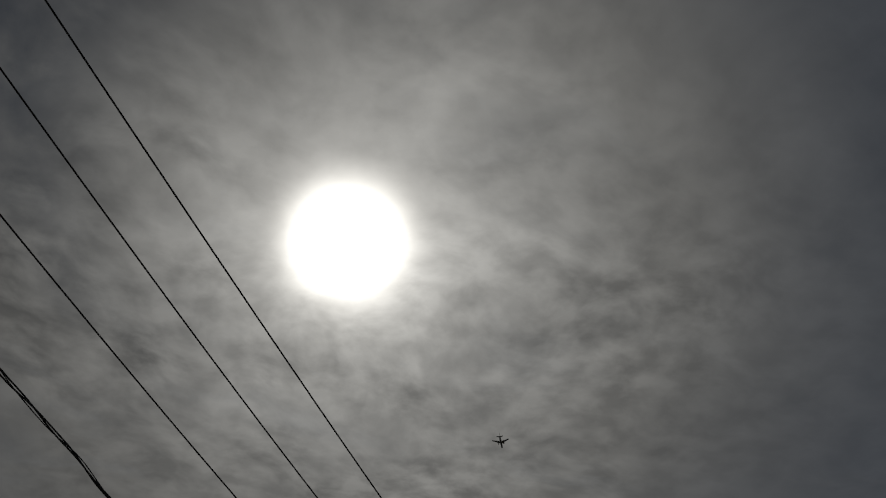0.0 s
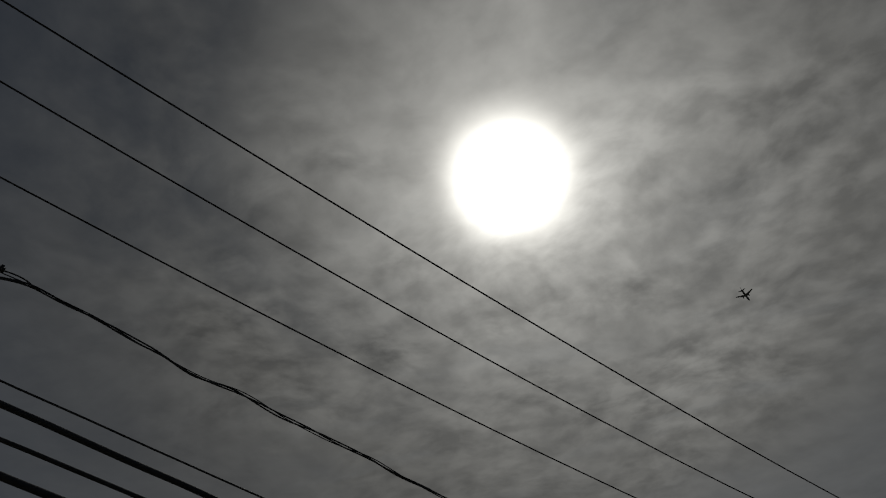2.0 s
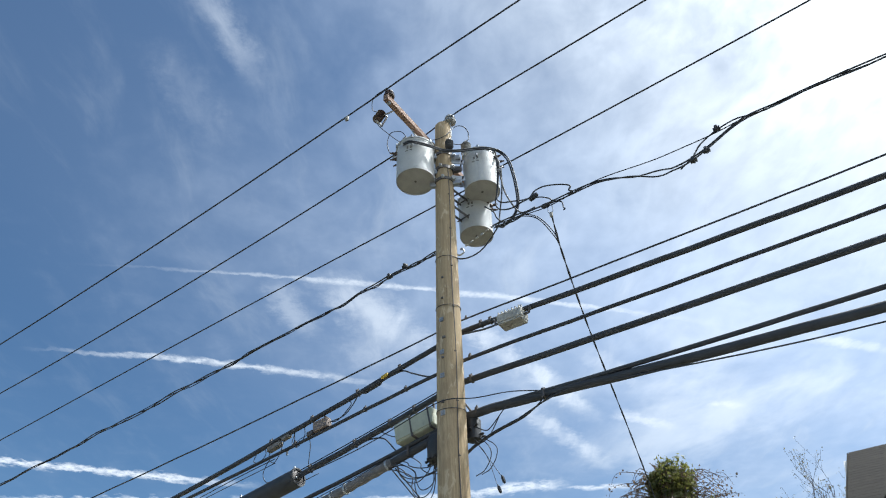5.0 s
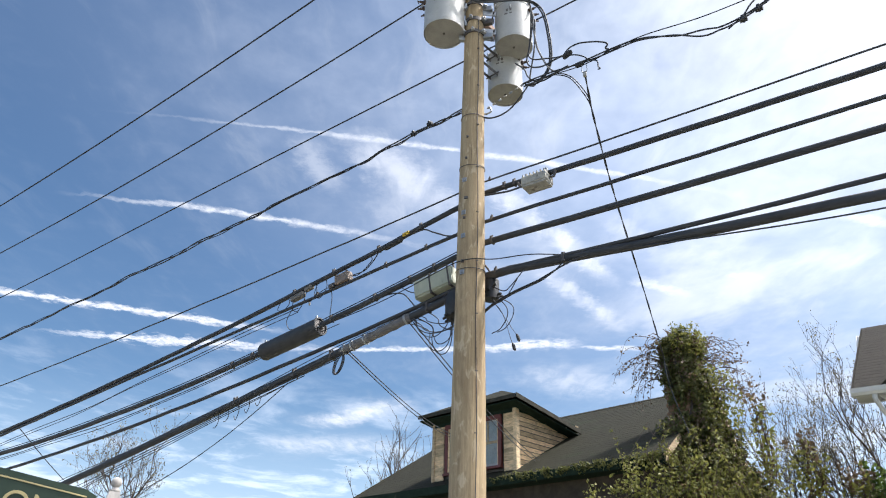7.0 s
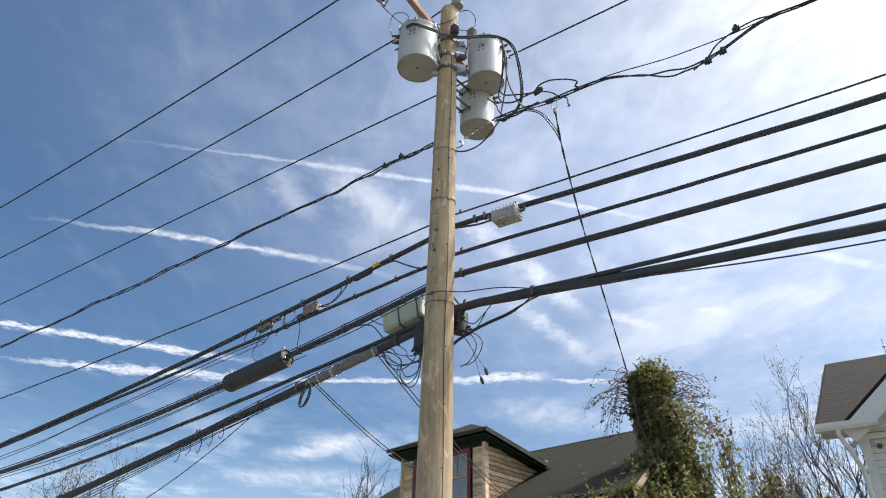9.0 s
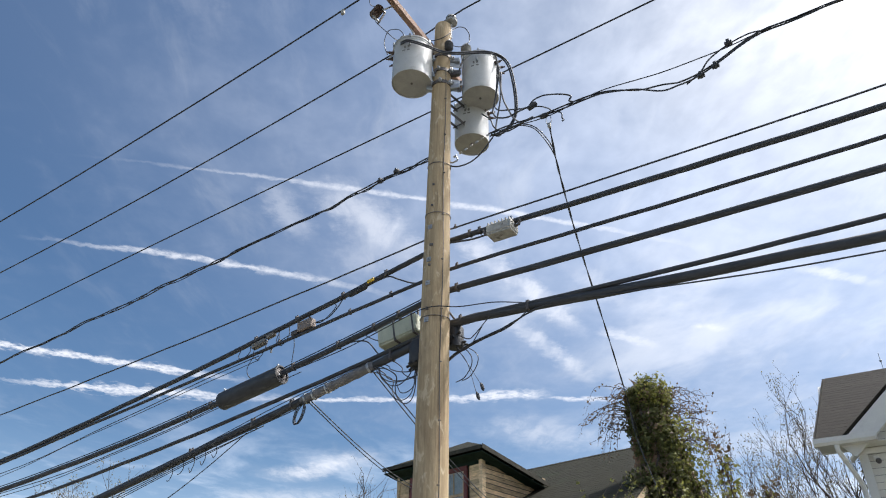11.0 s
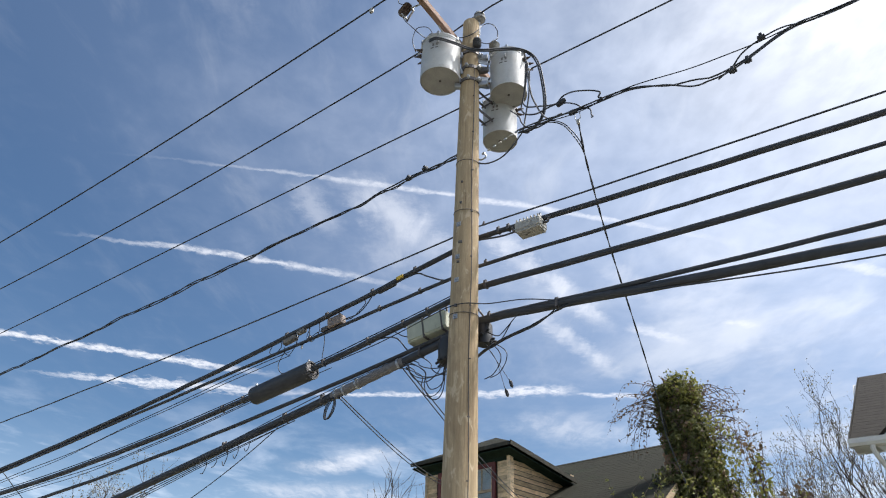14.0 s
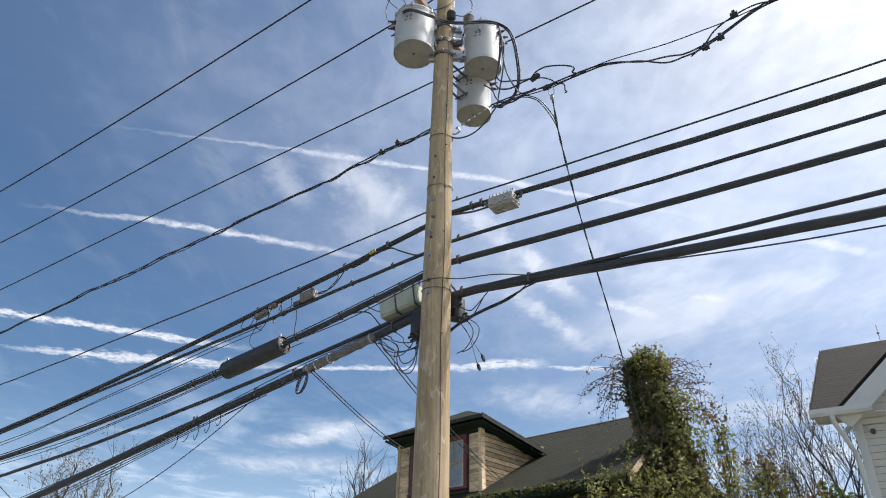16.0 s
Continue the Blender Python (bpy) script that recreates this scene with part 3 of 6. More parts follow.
def build_pole():
    root = thing("utility_pole", tuple(POLE), "tall weathered yellow-brown wooden utility pole with checks and stains", "utility pole")
    g = Geo()
    sides, rings = 36, 64
    rnd = random.Random(3)
    phase = [rnd.uniform(0, 6.3) for _ in range(sides)]
    verts, faces = [], []
    for i in range(rings + 1):
        z = -0.4 + (POLE_TOP + 0.4) * i / rings
        r0 = pole_radius(max(z, 0))
        for j in range(sides):
            t = 2 * math.pi * j / sides
            r = r0 * (1 + 0.012 * math.sin(3 * t + z * 0.5) + 0.008 * math.sin(phase[j] + z * 0.7))
            if j % 9 == 4:
                r -= 0.006 * (0.5 + 0.5 * math.sin(z * 1.3 + phase[j]))
            verts.append(core(z) + Vector((r * math.cos(t), r * math.sin(t), z)))
    for i in range(rings):
        for j in range(sides):
            q = (j + 1) % sides
            faces.append((i * sides + j, i * sides + q, (i + 1) * sides + q, (i + 1) * sides + j))
    faces.append(tuple(rings * sides + j for j in range(sides)))
    g.add(verts, faces)
    shaft = part("shaft", g, POLE_WOOD, root, smooth="edges")

    # ground wire stapled down the pole
    side = (OUT * 0.55 + ALONG * 0.83).normalized()
    pts = [core(z) + side * (pole_radius(z) + 0.012) + ALONG * 0.01 * math.sin(z * 2.3) + UP * z for z in np.linspace(0, 9.6, 40)]
    part("ground_wire", Geo().tube(pts, 0.006, 6), DARK_STEEL_AND_SHADE, root)
    for z in np.linspace(0.6, 9.0, 13):
        part("staple", Geo().box(core(z) + side * (pole_radius(z) + 0.014) + UP * z, (0.03, 0.015, 0.010), UP.cross(side), side), DARK_STEEL_AND_SHADE, root)

    # number tags, nails and bolts
    face = Vector((-0.12, -0.99, 0)).normalized()
    for z, dx, w, h in ((6.42, -0.05, 0.05, 0.035), (6.12, -0.07, 0.035, 0.03), (7.05, -0.06, 0.03, 0.03), (5.5, -0.08, 0.04, 0.04), (7.4, -0.05, 0.03, 0.03)):
        right = Vector((0.99, -0.12, 0))
        part("tag", Geo().box(core(z) + face * (pole_radius(z) - 0.004) + right * dx + UP * z, (w, 0.02, h), right, face, 0.004), DARK_STEEL_AND_SHADE, root, "small dark metal pole tag")
    for z in (9.36, 9.62, 9.95, 6.7, 6.2, 5.86, 5.35):
        ring = [core(z) + Vector((math.cos(t), math.sin(t), 0)) * (pole_radius(z) + 0.006) + UP * (z + 0.004 * math.sin(2 * t)) for t in np.linspace(0, 2 * math.pi, 33)]
        if z > 9:
            band = Geo()._lathe(core(z) + UP * (z - 0.03), [(0, pole_radius(z) + 0.004), (0.0, pole_radius(z) + 0.014), (0.06, pole_radius(z) + 0.013), (0.06, pole_radius(z) + 0.003)], 32, UP)
            part("band", band, DARK_STEEL_AND_SHADE, root, "dark steel pole band")
        else:
            bolt = Geo().tube([core(z) + OUT * (-pole_radius(z) - 0.1) + UP * z, core(z) + OUT * (pole_radius(z) + 0.04) + UP * z], 0.011, 8)
            bolt.box(core(z) + OUT * (pole_radius(z) + 0.012) + UP * z, (0.06, 0.012, 0.06), ALONG, OUT)
            part("bolt", bolt, STEEL, root)
    # thin cord tied round the shaft
    for z in (5.42, 7.8, 6.95):
        ring = [core(z) + Vector((math.cos(t), math.sin(t), 0)) * (pole_radius(z) + 0.006) + UP * (z + 0.02 * math.sin(t)) for t in np.linspace(0, 2 * math.pi, 33)]
        part("lashing", Geo().tube(ring, 0.005, 5), DARK_STEEL_AND_SHADE, root)
    # gain plates and pole-top pin
    top = POLE + ALONG * 0.115 + OUT * -0.06
    part("top_pin", Geo().tube([top + UP * 10.5, top + UP * 10.85], 0.018, 8), STEEL, root)
    for z in (10.48, 10.62):
        part("bracket", Geo().box(top + UP * z - ALONG * 0.02, (0.06, 0.05, 0.03), ALONG, OUT, 0.005), STEEL, root)
    part("insulator", Geo()._lathe(top + UP * 10.79, [(0, 0.05), (0.02, 0.1), (0.06, 0.105), (0.075, 0.06), (0.095, 0.06), (0.105, 0.095), (0.15, 0.085), (0.17, 0.045), (0.2, 0.04)], 24, UP), PORCELAIN, root, "grey porcelain pin insulator", smooth="edges")
    return root


POLE_THING = build_pole()


def build_crossarm():
    root = thing("crossarm", tuple(at(0, 0, 10.3)), "reddish weathered wooden crossarm bolted across the pole top", "crossarm")
    beam = Geo().box(at(-0.19, 0.0, 10.3), (0.09, 2.66, 0.115), ALONG, OUT, 0.008)
    part("beam", beam, ARM_WOOD, root)
    for o in (0.62, -0.62):
        sgn = 1 if o > 0 else -1
        strap = Geo().tube([at(-0.23, o, 10.27), at(-0.1, sgn * 0.1, 9.82)], 0.014, 6)
        part("brace", strap, STEEL, root, "flat galvanised steel brace")
    for o in (1.24, -1.24):
        p = at(-0.19, o, 10.3)
        part("pin", Geo().tube([p, p + UP * 0.12], 0.014, 8), STEEL, root)
        part("insulator", Geo()._lathe(p + UP * 0.07, [(0, 0.05), (0.02, 0.085), (0.05, 0.09), (0.065, 0.055), (0.08, 0.055), (0.09, 0.08), (0.125, 0.07), (0.14, 0.035), (0.16, 0.03)], 20, UP), BROWN_PORCELAIN, root, "brown porcelain pin insulator", smooth="edges")
        part("bolt", Geo().box(p - UP * 0.066, (0.06, 0.06, 0.016), ALONG, OUT, 0.004), STEEL, root)
    return root


build_crossarm()


def build_transformer(s, o, bottom, height, radius, label, bushing_at, toward):
    """A pole-mounted tank with a rolled lid, bushings, lugs and hangers."""
    c = at(s, o, bottom)
    root = thing("transformer", tuple(c), label, "transformer", "transformers on the pole")
    r, h = radius, height
    body = Geo()._lathe(c, [(0.035, r * 0.93), (0.03, r * 0.975), (0.0, r * 0.985), (0.0, r), (0.03, r), (h * 0.5, r * 1.003), (h - 0.09, r), (h - 0.085, r * 1.02), (h - 0.05, r * 1.02), (h - 0.045, r * 0.995)], 48, UP)
    part("tank", body, TANK_GREY, root, smooth="edges")
    floor_disc = Geo()._lathe(c + UP * 0.016, [(0, r * 0.965), (0.015, r * 0.965)], 48, UP)
    part("base_plate", floor_disc, TANK_BASE, root, "dull brown-grey tank bottom")
    part("drain_plug", Geo()._lathe(c + UP * 0.004, [(0, 0.018), (0.014, 0.018)], 10, UP), DARK_STEEL_AND_SHADE, root)
    lid = Geo()._lathe(c + UP * (h - 0.05), [(0, r * 1.0), (0.0, r * 1.045), (0.03, r * 1.05), (0.045, r * 0.99), (0.07, r * 0.6), (0.085, 0.04), (0.086, 0.001)], 48, UP)
    part("lid", lid, TANK_GREY, root, smooth="edges")
    for i in range(6):
        t = i * math.pi / 3 + 0.4
        d = Vector((math.cos(t), math.sin(t), 0))
        part("lid_clamp", Geo().box(c + d * r * 1.05 + UP * (h - 0.03), (0.03, 0.035, 0.07), d, UP.cross(d), 0.005), STEEL, root)
    for dx, dy, tall in bushing_at:
        p = c + ALONG * dx + OUT * dy + UP * (h - 0.02)
        big = 1.55 if tall > 0.3 else 1.0
        prof = [(0, 0.05), (0.05, 0.045)]
        z = 0.06
        for i in range(5):
            prof += [(z, 0.036), (z + 0.012, 0.056), (z + 0.03, 0.04)]
            z += tall / 7
        prof += [(z + 0.01, 0.036), (z + 0.03, 0.022), (z + 0.06, 0.016)]
        part("bushing", Geo()._lathe(p, [(h_, r_ * big) for h_, r_ in prof], 16, UP), PORCELAIN, root, "grey ribbed porcelain bushing", smooth="edges")
    # low-voltage terminals on the side away from the pole
    d0 = Vector((toward[0], toward[1], 0)).normalized()
    right = UP.cross(d0)
    for i in (-1, 0, 1):
        d = (d0 + right * 0.38 * i).normalized()
        p = c + d * r + UP * (h - 0.17)
        term = Geo()._lathe(p - d * 0.01, [(0, 0.035), (0.04, 0.035), (0.05, 0.022), (0.09, 0.02), (0.1, 0.012), (0.13, 0.012)], 12, d)
        part("terminal", term, BROWN_PORCELAIN, root, "brown side terminal", smooth="edges")
    # lifting lugs
    for sgn in (-1, 1):
        d = right * sgn
        part("lug", Geo().box(c + d * (r + 0.02) + UP * (h - 0.22), (0.05, 0.025, 0.07), d, UP.cross(d), 0.006), STEEL, root)
    # hangers to the pole
    to = POLE - Vector((c.x, c.y, 0))
    to.z = 0
    gap = to.length
    d = to.normalized()
    for z in (h * 0.26, h * 0.74):
        for sgn in (-1, 1):
            w = UP.cross(d) * 0.07 * sgn
            plate = Geo().box(c + d * (r + (gap - r) / 2) + w + UP * z, (max(0.05, gap - r), 0.012, 0.10 if gap < 0.65 else 0.05), d, UP.cross(d), 0.004)
            part("hanger", plate, STEEL if gap < 0.65 else DARK_STEEL_AND_SHADE, root, "steel hanger plate")
        part("hanger_bolt", Geo().tube([c + d * (r + 0.04) - UP.cross(d) * 0.12 + UP * z, c + d * (r + 0.04) + UP.cross(d) * 0.12 + UP * z], 0.012, 8), DARK_STEEL_AND_SHADE, root)
    # rating plate and number bars
    f = Vector((-0.05, -1, 0)).normalized()
    rt = Vector((1, -0.05, 0)).normalized()
    for i, (dx, dz, w, hh) in enumerate(((-0.10, 0.66, 0.03, 0.05), (-0.04, 0.66, 0.03, 0.05), (-0.12, 0.57, 0.05, 0.02), (-0.04, 0.57, 0.04, 0.02))):
        dd = (f + rt * dx / r).normalized()
        part("number_bar", Geo().box(c + dd * (r + 0.0015) + UP * h * dz, (w, 0.004, hh), UP.cross(dd), dd), SLEEVE, root, "faded dark marking")
    return root


build_transformer(-0.36, 0.30, 9.37, 0.75, 0.305, "large grey transformer tank with a dull brown bottom", [(-0.05, 0.2, 0.08)], (-0.9, 0.1))
build_transformer(0.44, -0.40, 9.24, 0.78, 0.282, "grey transformer tank beside the pole with a tall bushing", [(-0.14, 0.18, 0.34)], (0.9, -0.2))
build_transformer(0.10, -0.715, 8.71, 0.74, 0.266, "grey transformer tank on the far side of the pole", [(-0.05, 0.1, 0.1)], (0.9, -0.3))

# ---- lines ----


def eased(c, s, lo, hi):
    """A cubic in s that levels out beyond lo and hi."""
    def f(q):
        return sum(v * q ** i for i, v in enumerate(c))

    def slope(q):
        return sum(i * v * q ** (i - 1) for i, v in enumerate(c) if i)
    if s < lo:
        return f(lo) + slope(lo) * 8 * (math.exp((s - lo) / 8) - 1)
    if s > hi:
        return f(hi) + slope(hi) * 6 * (1 - math.exp(-(s - hi) / 6))
    return f(s)


def line_points(left, right, off, turn=0.0, s0=-46.0, s1=34.0, lo=-13.0, hi=12.0, join=0.35, step=0.4):
    """Places along a line: its heights left and right of the pole, its offset, and the turn of its right half."""
    pts = []
    s = s0
    while s <= s1:
        zl, zr = eased(left, min(s, 0.6), lo, 99), eased(right, max(s, -0.6), -99, hi)
        w = min(1.0, max(0.0, (s + join) / (2 * join)))
        w = w * w * (3 - 2 * w)
        z = zl * (1 - w) + zr * w
        o = off + (max(s, 0.0) * math.sin(radians(turn)))
        pts.append(at(s * (math.cos(radians(turn)) if s > 0 else 1), o, z))
        s += step if abs(s) < 14 else 2.0
    return pts


def line_height(left, right, s):
    return eased(left if s < 0 else right, s, -13, 12)


# name, heights left, heights right, offset, turn, radius, material, label
W1 = ((10.548, 0.126, 0.0035), (10.573, -0.0283, 0.00001, 0.000078))
W2 = ((10.799, 0.1258, 0.0035), (10.90, -0.0482, 0.00134, 0.000059))
W3 = ((10.493, 0.0463, -0.0008), (10.612, -0.0366, 0.00139, 0.00004))
W4 = ((8.22, 0.1045, 0.0016), (8.20, -0.0329, 0.0030, -0.000057))
M1 = ((6.856, 0.0947, 0.0017), (6.865, -0.0100, 0.0011))
C1 = ((6.671, 0.2054, 0.0042), (6.69, -0.0312, 0.0021))
C2 = ((6.2242, 0.1246, 0.0), (6.246, -0.0075, 0.0008))
C3 = ((5.927, 0.2229, 0.0077), (5.922, -0.0105, 0.0005))
C4 = ((5.450, 0.1868, 0.0053), (5.478, -0.038, 0.0033))
C5 = ((5.402, 0.2231, 0.0019), (5.49, -0.077, 0.0026))

for fit, off, turn, hi in ((W1, 1.3, 4.0, 20), (W2, 0.0, 4.0, 20), (W3, -1.3, 4.0, 20)):
    pts = line_points(*fit, off, turn, hi=hi)
    solo("power_line", Geo().tube(pts, 0.0135, 8), WIRE, tuple(at(0, off, fit[0][0])), "thin dark bare overhead power conductor", "power line", "primary conductors", smooth=True)


def build_secondary():
    """A twisted bundle of three strands, which opens where the taps are made."""
    root = thing("service_cable", tuple(at(0, 0, 8.1)), "twisted black three-strand service cable tied to the pole", "cable")
    base = line_points(*W4, -0.12, 0.0, hi=12, step=0.06, s0=-46, s1=34)
    opens = ((2.25, 4.45, 0.37), (5.80, 7.15, 0.11), (-2.45, -1.75, 0.08), (-1.70, -1.20, 0.025), (-0.95, -0.40, 0.04), (-5.0, -4.2, 0.03))
    for n in range(3):
        pts = []
        for p in base:
            s = (p - POLE).dot(ALONG)
            t = s * 2.7 + n * 2.094
            r = 0.019 + 0.008 * math.sin(s * 0.9 + n)
            q = p + (OUT * math.cos(t) + UP * math.sin(t)) * r + UP * (0.014 * math.sin(s * 2.9) + 0.008 * math.sin(s * 6.1 + 1))
            for a, b, drop in opens:
                if a < s < b:
                    w = math.sin(math.pi * (s - a) / (b - a)) ** 2
                    hang = (0.0, 0.82, 1.06)[n] + (0.18 * math.sin(9 * (s - a)) * (n - 1.5) if n and b > 4 and a < 3 and s < 3.3 else 0.0)
                    q = p + (q - p) * (1 - w) - UP * drop * w * hang + OUT * 0.05 * w * (n - 1)
            pts.append(q)
        g = Geo()
        for run in ([q for q in pts if (q - POLE).dot(ALONG) < -0.22], [q for q in pts if (q - POLE).dot(ALONG) > 0.70]):
            g.tube(run, (0.0075, 0.0115, 0.0115)[n], 6)
        part("strand", g, WIRE if n == 0 else CABLE, root, "bare messenger strand" if n == 0 else "black insulated strand", smooth=True)
    # the short link from the lower pair up to the messenger
    part("link", Geo().tube(spline([at(3.40, -0.14, 7.76), at(3.58, -0.13, 7.86), at(3.72, -0.12, 8.0), at(3.96, -0.12, 8.11), at(4.2, -0.12, 8.15), at(4.4, -0.12, 8.10)]), 0.010, 6), CABLE, root, "black insulated link", smooth=True)
    for s, z in ((3.58, 7.785), (3.76, 7.85), (3.96, 8.115), (-1.16, 8.105), (-0.86, 8.165)):
        g = Geo()._lathe(at(s - 0.045, -0.11, z), [(0, 0.018), (0.006, 0.036), (0.022, 0.030), (0.045, 0.042), (0.068, 0.030), (0.084, 0.036), (0.09, 0.018)], 12, ALONG)
        g.box(at(s, -0.09, z + 0.02), (0.04, 0.04, 0.05), ALONG, OUT, 0.008)
        part("connector", g, RUBBER, root, "black moulded tap connector", smooth="edges")
    return root


build_secondary()


def sheath(points, radius, rnd, wobble=0.004, sides=10):
    return Geo().tube([p + UP * rnd.uniform(-wobble, wobble) + OUT * rnd.uniform(-wobble, wobble) for p in points], radius, sides)


def build_cable(label, fit, off, radius, clamps, messenger=0.0, hi=12.0):
    rnd = random.Random(int(fit[0][0] * 1000))
    root = thing("cable", tuple(at(0, off, fit[0][0])), label, "cable", "communication cables")
    pts = line_points(*fit, off, 0.0, hi=hi)
    part("sheath", sheath(pts, radius, rnd), CABLE, root, smooth=True)
    if messenger:
        over = [p + UP * (radius + messenger) for p in pts if (p - POLE).dot(ALONG) < 0]
        part("messenger", Geo().tube(over, 0.008, 6), WIRE, root, "thin steel support strand", smooth=True)
    for s in clamps:
        z = line_height(*fit, s)
        p = at(s, off, z)
        g = Geo().box(p + UP * 0.01, (0.035, 2 * radius + 0.010, 2 * radius + 0.012), ALONG, OUT, 0.008)
        g.box(p + UP * (radius + 0.022), (0.022, 0.02, 0.04), ALONG, OUT, 0.005)
        part("clamp", g, DARK_STEEL_AND_SHADE, root, "dark metal cable clamp")
    return root


build_cable("thin steel strand stretched above the cables", M1, -0.2, 0.012, (0.12,))
build_cable("thick black cable with clamps and taps", C1, -0.2, 0.037, (-1.0, -1.75, -2.6, -3.4, 0.35, 0.5), 0.0)
build_cable("black cable hung below the thick one", C2, -0.2, 0.025, (-0.9, -1.6, -2.9, 0.15), 0.0)
build_cable("thick black cable with a support strand above it", C3, -0.2, 0.041, (-0.75, -1.15, -1.75, -2.55, -4.15, -4.6, 0.15), 0.03)
build_cable("smooth black cable below the others", C4, -0.2, 0.028, (0.2,), 0.0, hi=7.5)
build_cable("thickest black cable with lashed drop wires", C5, -0.23, 0.055, (-0.5, -0.85, -2.5, -3.2, -4.4, 1.12), 0.0)

# lashed drops that run along the lowest cables
for k, (fit, d0, d1, s0, s1, r) in enumerate((
        (C5, 0.08, 0.16, -20, -2.4, 0.007), (C5, 0.09, 0.26, -20, -3.0, 0.007), (C5, 0.08, 0.36, -20, -3.2, 0.006), (C5, 0.09, 0.75, -9, -3.3, 0.007), (C5, -0.06, -0.05, -20, -0.7, 0.006),
        (C3, 0.07, 0.10, -20, -2.9, 0.007), (C3, 0.11, 0.14, -20, -2.4, 0.006), (C2, 0.05, 0.20, -14, -3.3, 0.007), (C2, 0.10, 0.24, -14, -3.3, 0.006))):
    pts = []
    for s in np.linspace(s0, s1, 60):
        w = (s1 - s) / (s1 - s0)
        pts.append(at(s, -0.2 + 0.03 * math.sin(s + k), line_height(*fit, s) - d0 - (d1 - d0) * math.sin(math.pi * min(1, w * 1.8) * 0.5) - 0.01 * math.sin(s * 2.1 + k)))
    solo("drop_wire", Geo().tube(pts, r, 5), CABLE, tuple(pts[-1]), "thin black drop wire lashed under a cable", "cable", "drop wires", smooth=True)


def wire_thing(name, pts, r, label, material=None, steps=8, group="tap wires"):
    p = spline(pts, steps)
    return solo(name, Geo().tube(p, r, 6), material or CABLE, tuple(p[0]), label, "wire", group, smooth=True)


# right-hand bundle that leaves the thick cable and the strand that leaves it
wire_thing("drop_wire", [at(1.1, -0.2, 5.40), at(1.6, -0.2, 5.35), at(2.41, -0.2, 5.255), at(3.62, -0.2, 5.11), at(4.7, -0.2, 5.02), at(8.0, -0.2, 4.8), at(12, -0.2, 4.75)], 0.009, "thin wire leaving the thick cable", group="drop wires")
for k in range(5):
    run = [(-0.15, -0.25, 4.90), (0.09, -0.25, 5.04), (0.27, -0.24, 5.10), (0.52, -0.22, 5.155), (0.70, -0.2, 5.175), (0.85, -0.2, 5.215)]
    pts = []
    for i, (s, o, z) in enumerate(run):
        t = k * 1.257 + i * 0.9
        pts.append(at(s, o + 0.013 * math.cos(t), z + 0.013 * math.sin(t)))
    pts += [at(0.98 + 0.05 * k, -0.2 + 0.01 * k, 5.265 + 0.012 * k), at(1.10 + 0.10 * k, -0.2, 5.345 + 0.006 * k), at(1.2 + 0.11 * k, -0.2, 5.41)]
    wire_thing("drop_wire", pts, 0.0075, "black drop wire in a bundle beside the pole", group="drop wires")

# ---- devices on the lines ----


def build_splice():
    a, b = at(-3.96, -0.2, line_height(*C3, -3.96) - 0.015), at(-2.76, -0.2, line_height(*C3, -2.76) - 0.02)
    d = (b - a).normalized()
    length = (b - a).length
    root = thing("splice_case", tuple(a), "large black cylindrical cable splice case", "splice case")
    r = 0.135
    prof = [(0, 0.04), (0.0, 0.06), (0.03, 0.062), (0.04, r * 0.9), (0.07, r), (length - 0.05, r), (length - 0.03, r * 1.03), (length, r * 1.03), (length, r * 0.86), (length - 0.025, r * 0.84), (length - 0.03, 0.05)]
    part("shell", Geo()._lathe(a, prof, 32, d), RUBBER, root, smooth="edges")
    part("end_cap", Geo()._lathe(b - d * 0.03, [(0, r * 0.82), (0.012, r * 0.8), (0.02, 0.05), (0.06, 0.045)], 24, d), DARK_STEEL_AND_SHADE, root, "grey recessed end cap", smooth="edges")
    part("port", Geo()._lathe(b - d * 0.02 + OUT * 0.05 - UP * 0.03, [(0, 0.018), (0.035, 0.018), (0.04, 0.008)], 12, d), STEEL, root, "small metal port")
    for w in (0.06, length - 0.1):
        p = a + d * w + UP * (r + 0.015)
        part("hanger", Geo().box(p, (0.03, 0.03, 0.09), d, OUT, 0.006), STEEL, root)


build_splice()


def build_wrap():
    a, b = at(-2.35, -0.23, line_height(*C5, -2.35)), at(-1.12, -0.23, line_height(*C5, -1.12))
    d = (b - a).normalized()
    length = (b - a).length
    root = thing("cable_wrap", tuple(a), "weathered grey sleeve wrapped round the thick cable", "cable sleeve")
    prof = [(0, 0.045)]
    for i in range(15):
        t = i / 14
        prof.append((0.03 + t * (length - 0.06), 0.062 + 0.005 * math.sin(i * 2.4)))
    prof.append((length, 0.045))
    part("sleeve", Geo()._lathe(a, prof, 24, d), SLEEVE, root, smooth=True)
    for w in (0.08, 0.22, 0.45, length - 0.1):
        part("tie", Geo()._lathe(a + d * w, [(0, 0.066), (0, 0.073), (0.03, 0.073), (0.03, 0.066)], 24, d), STEEL, root, "pale band round the sleeve")


build_wrap()


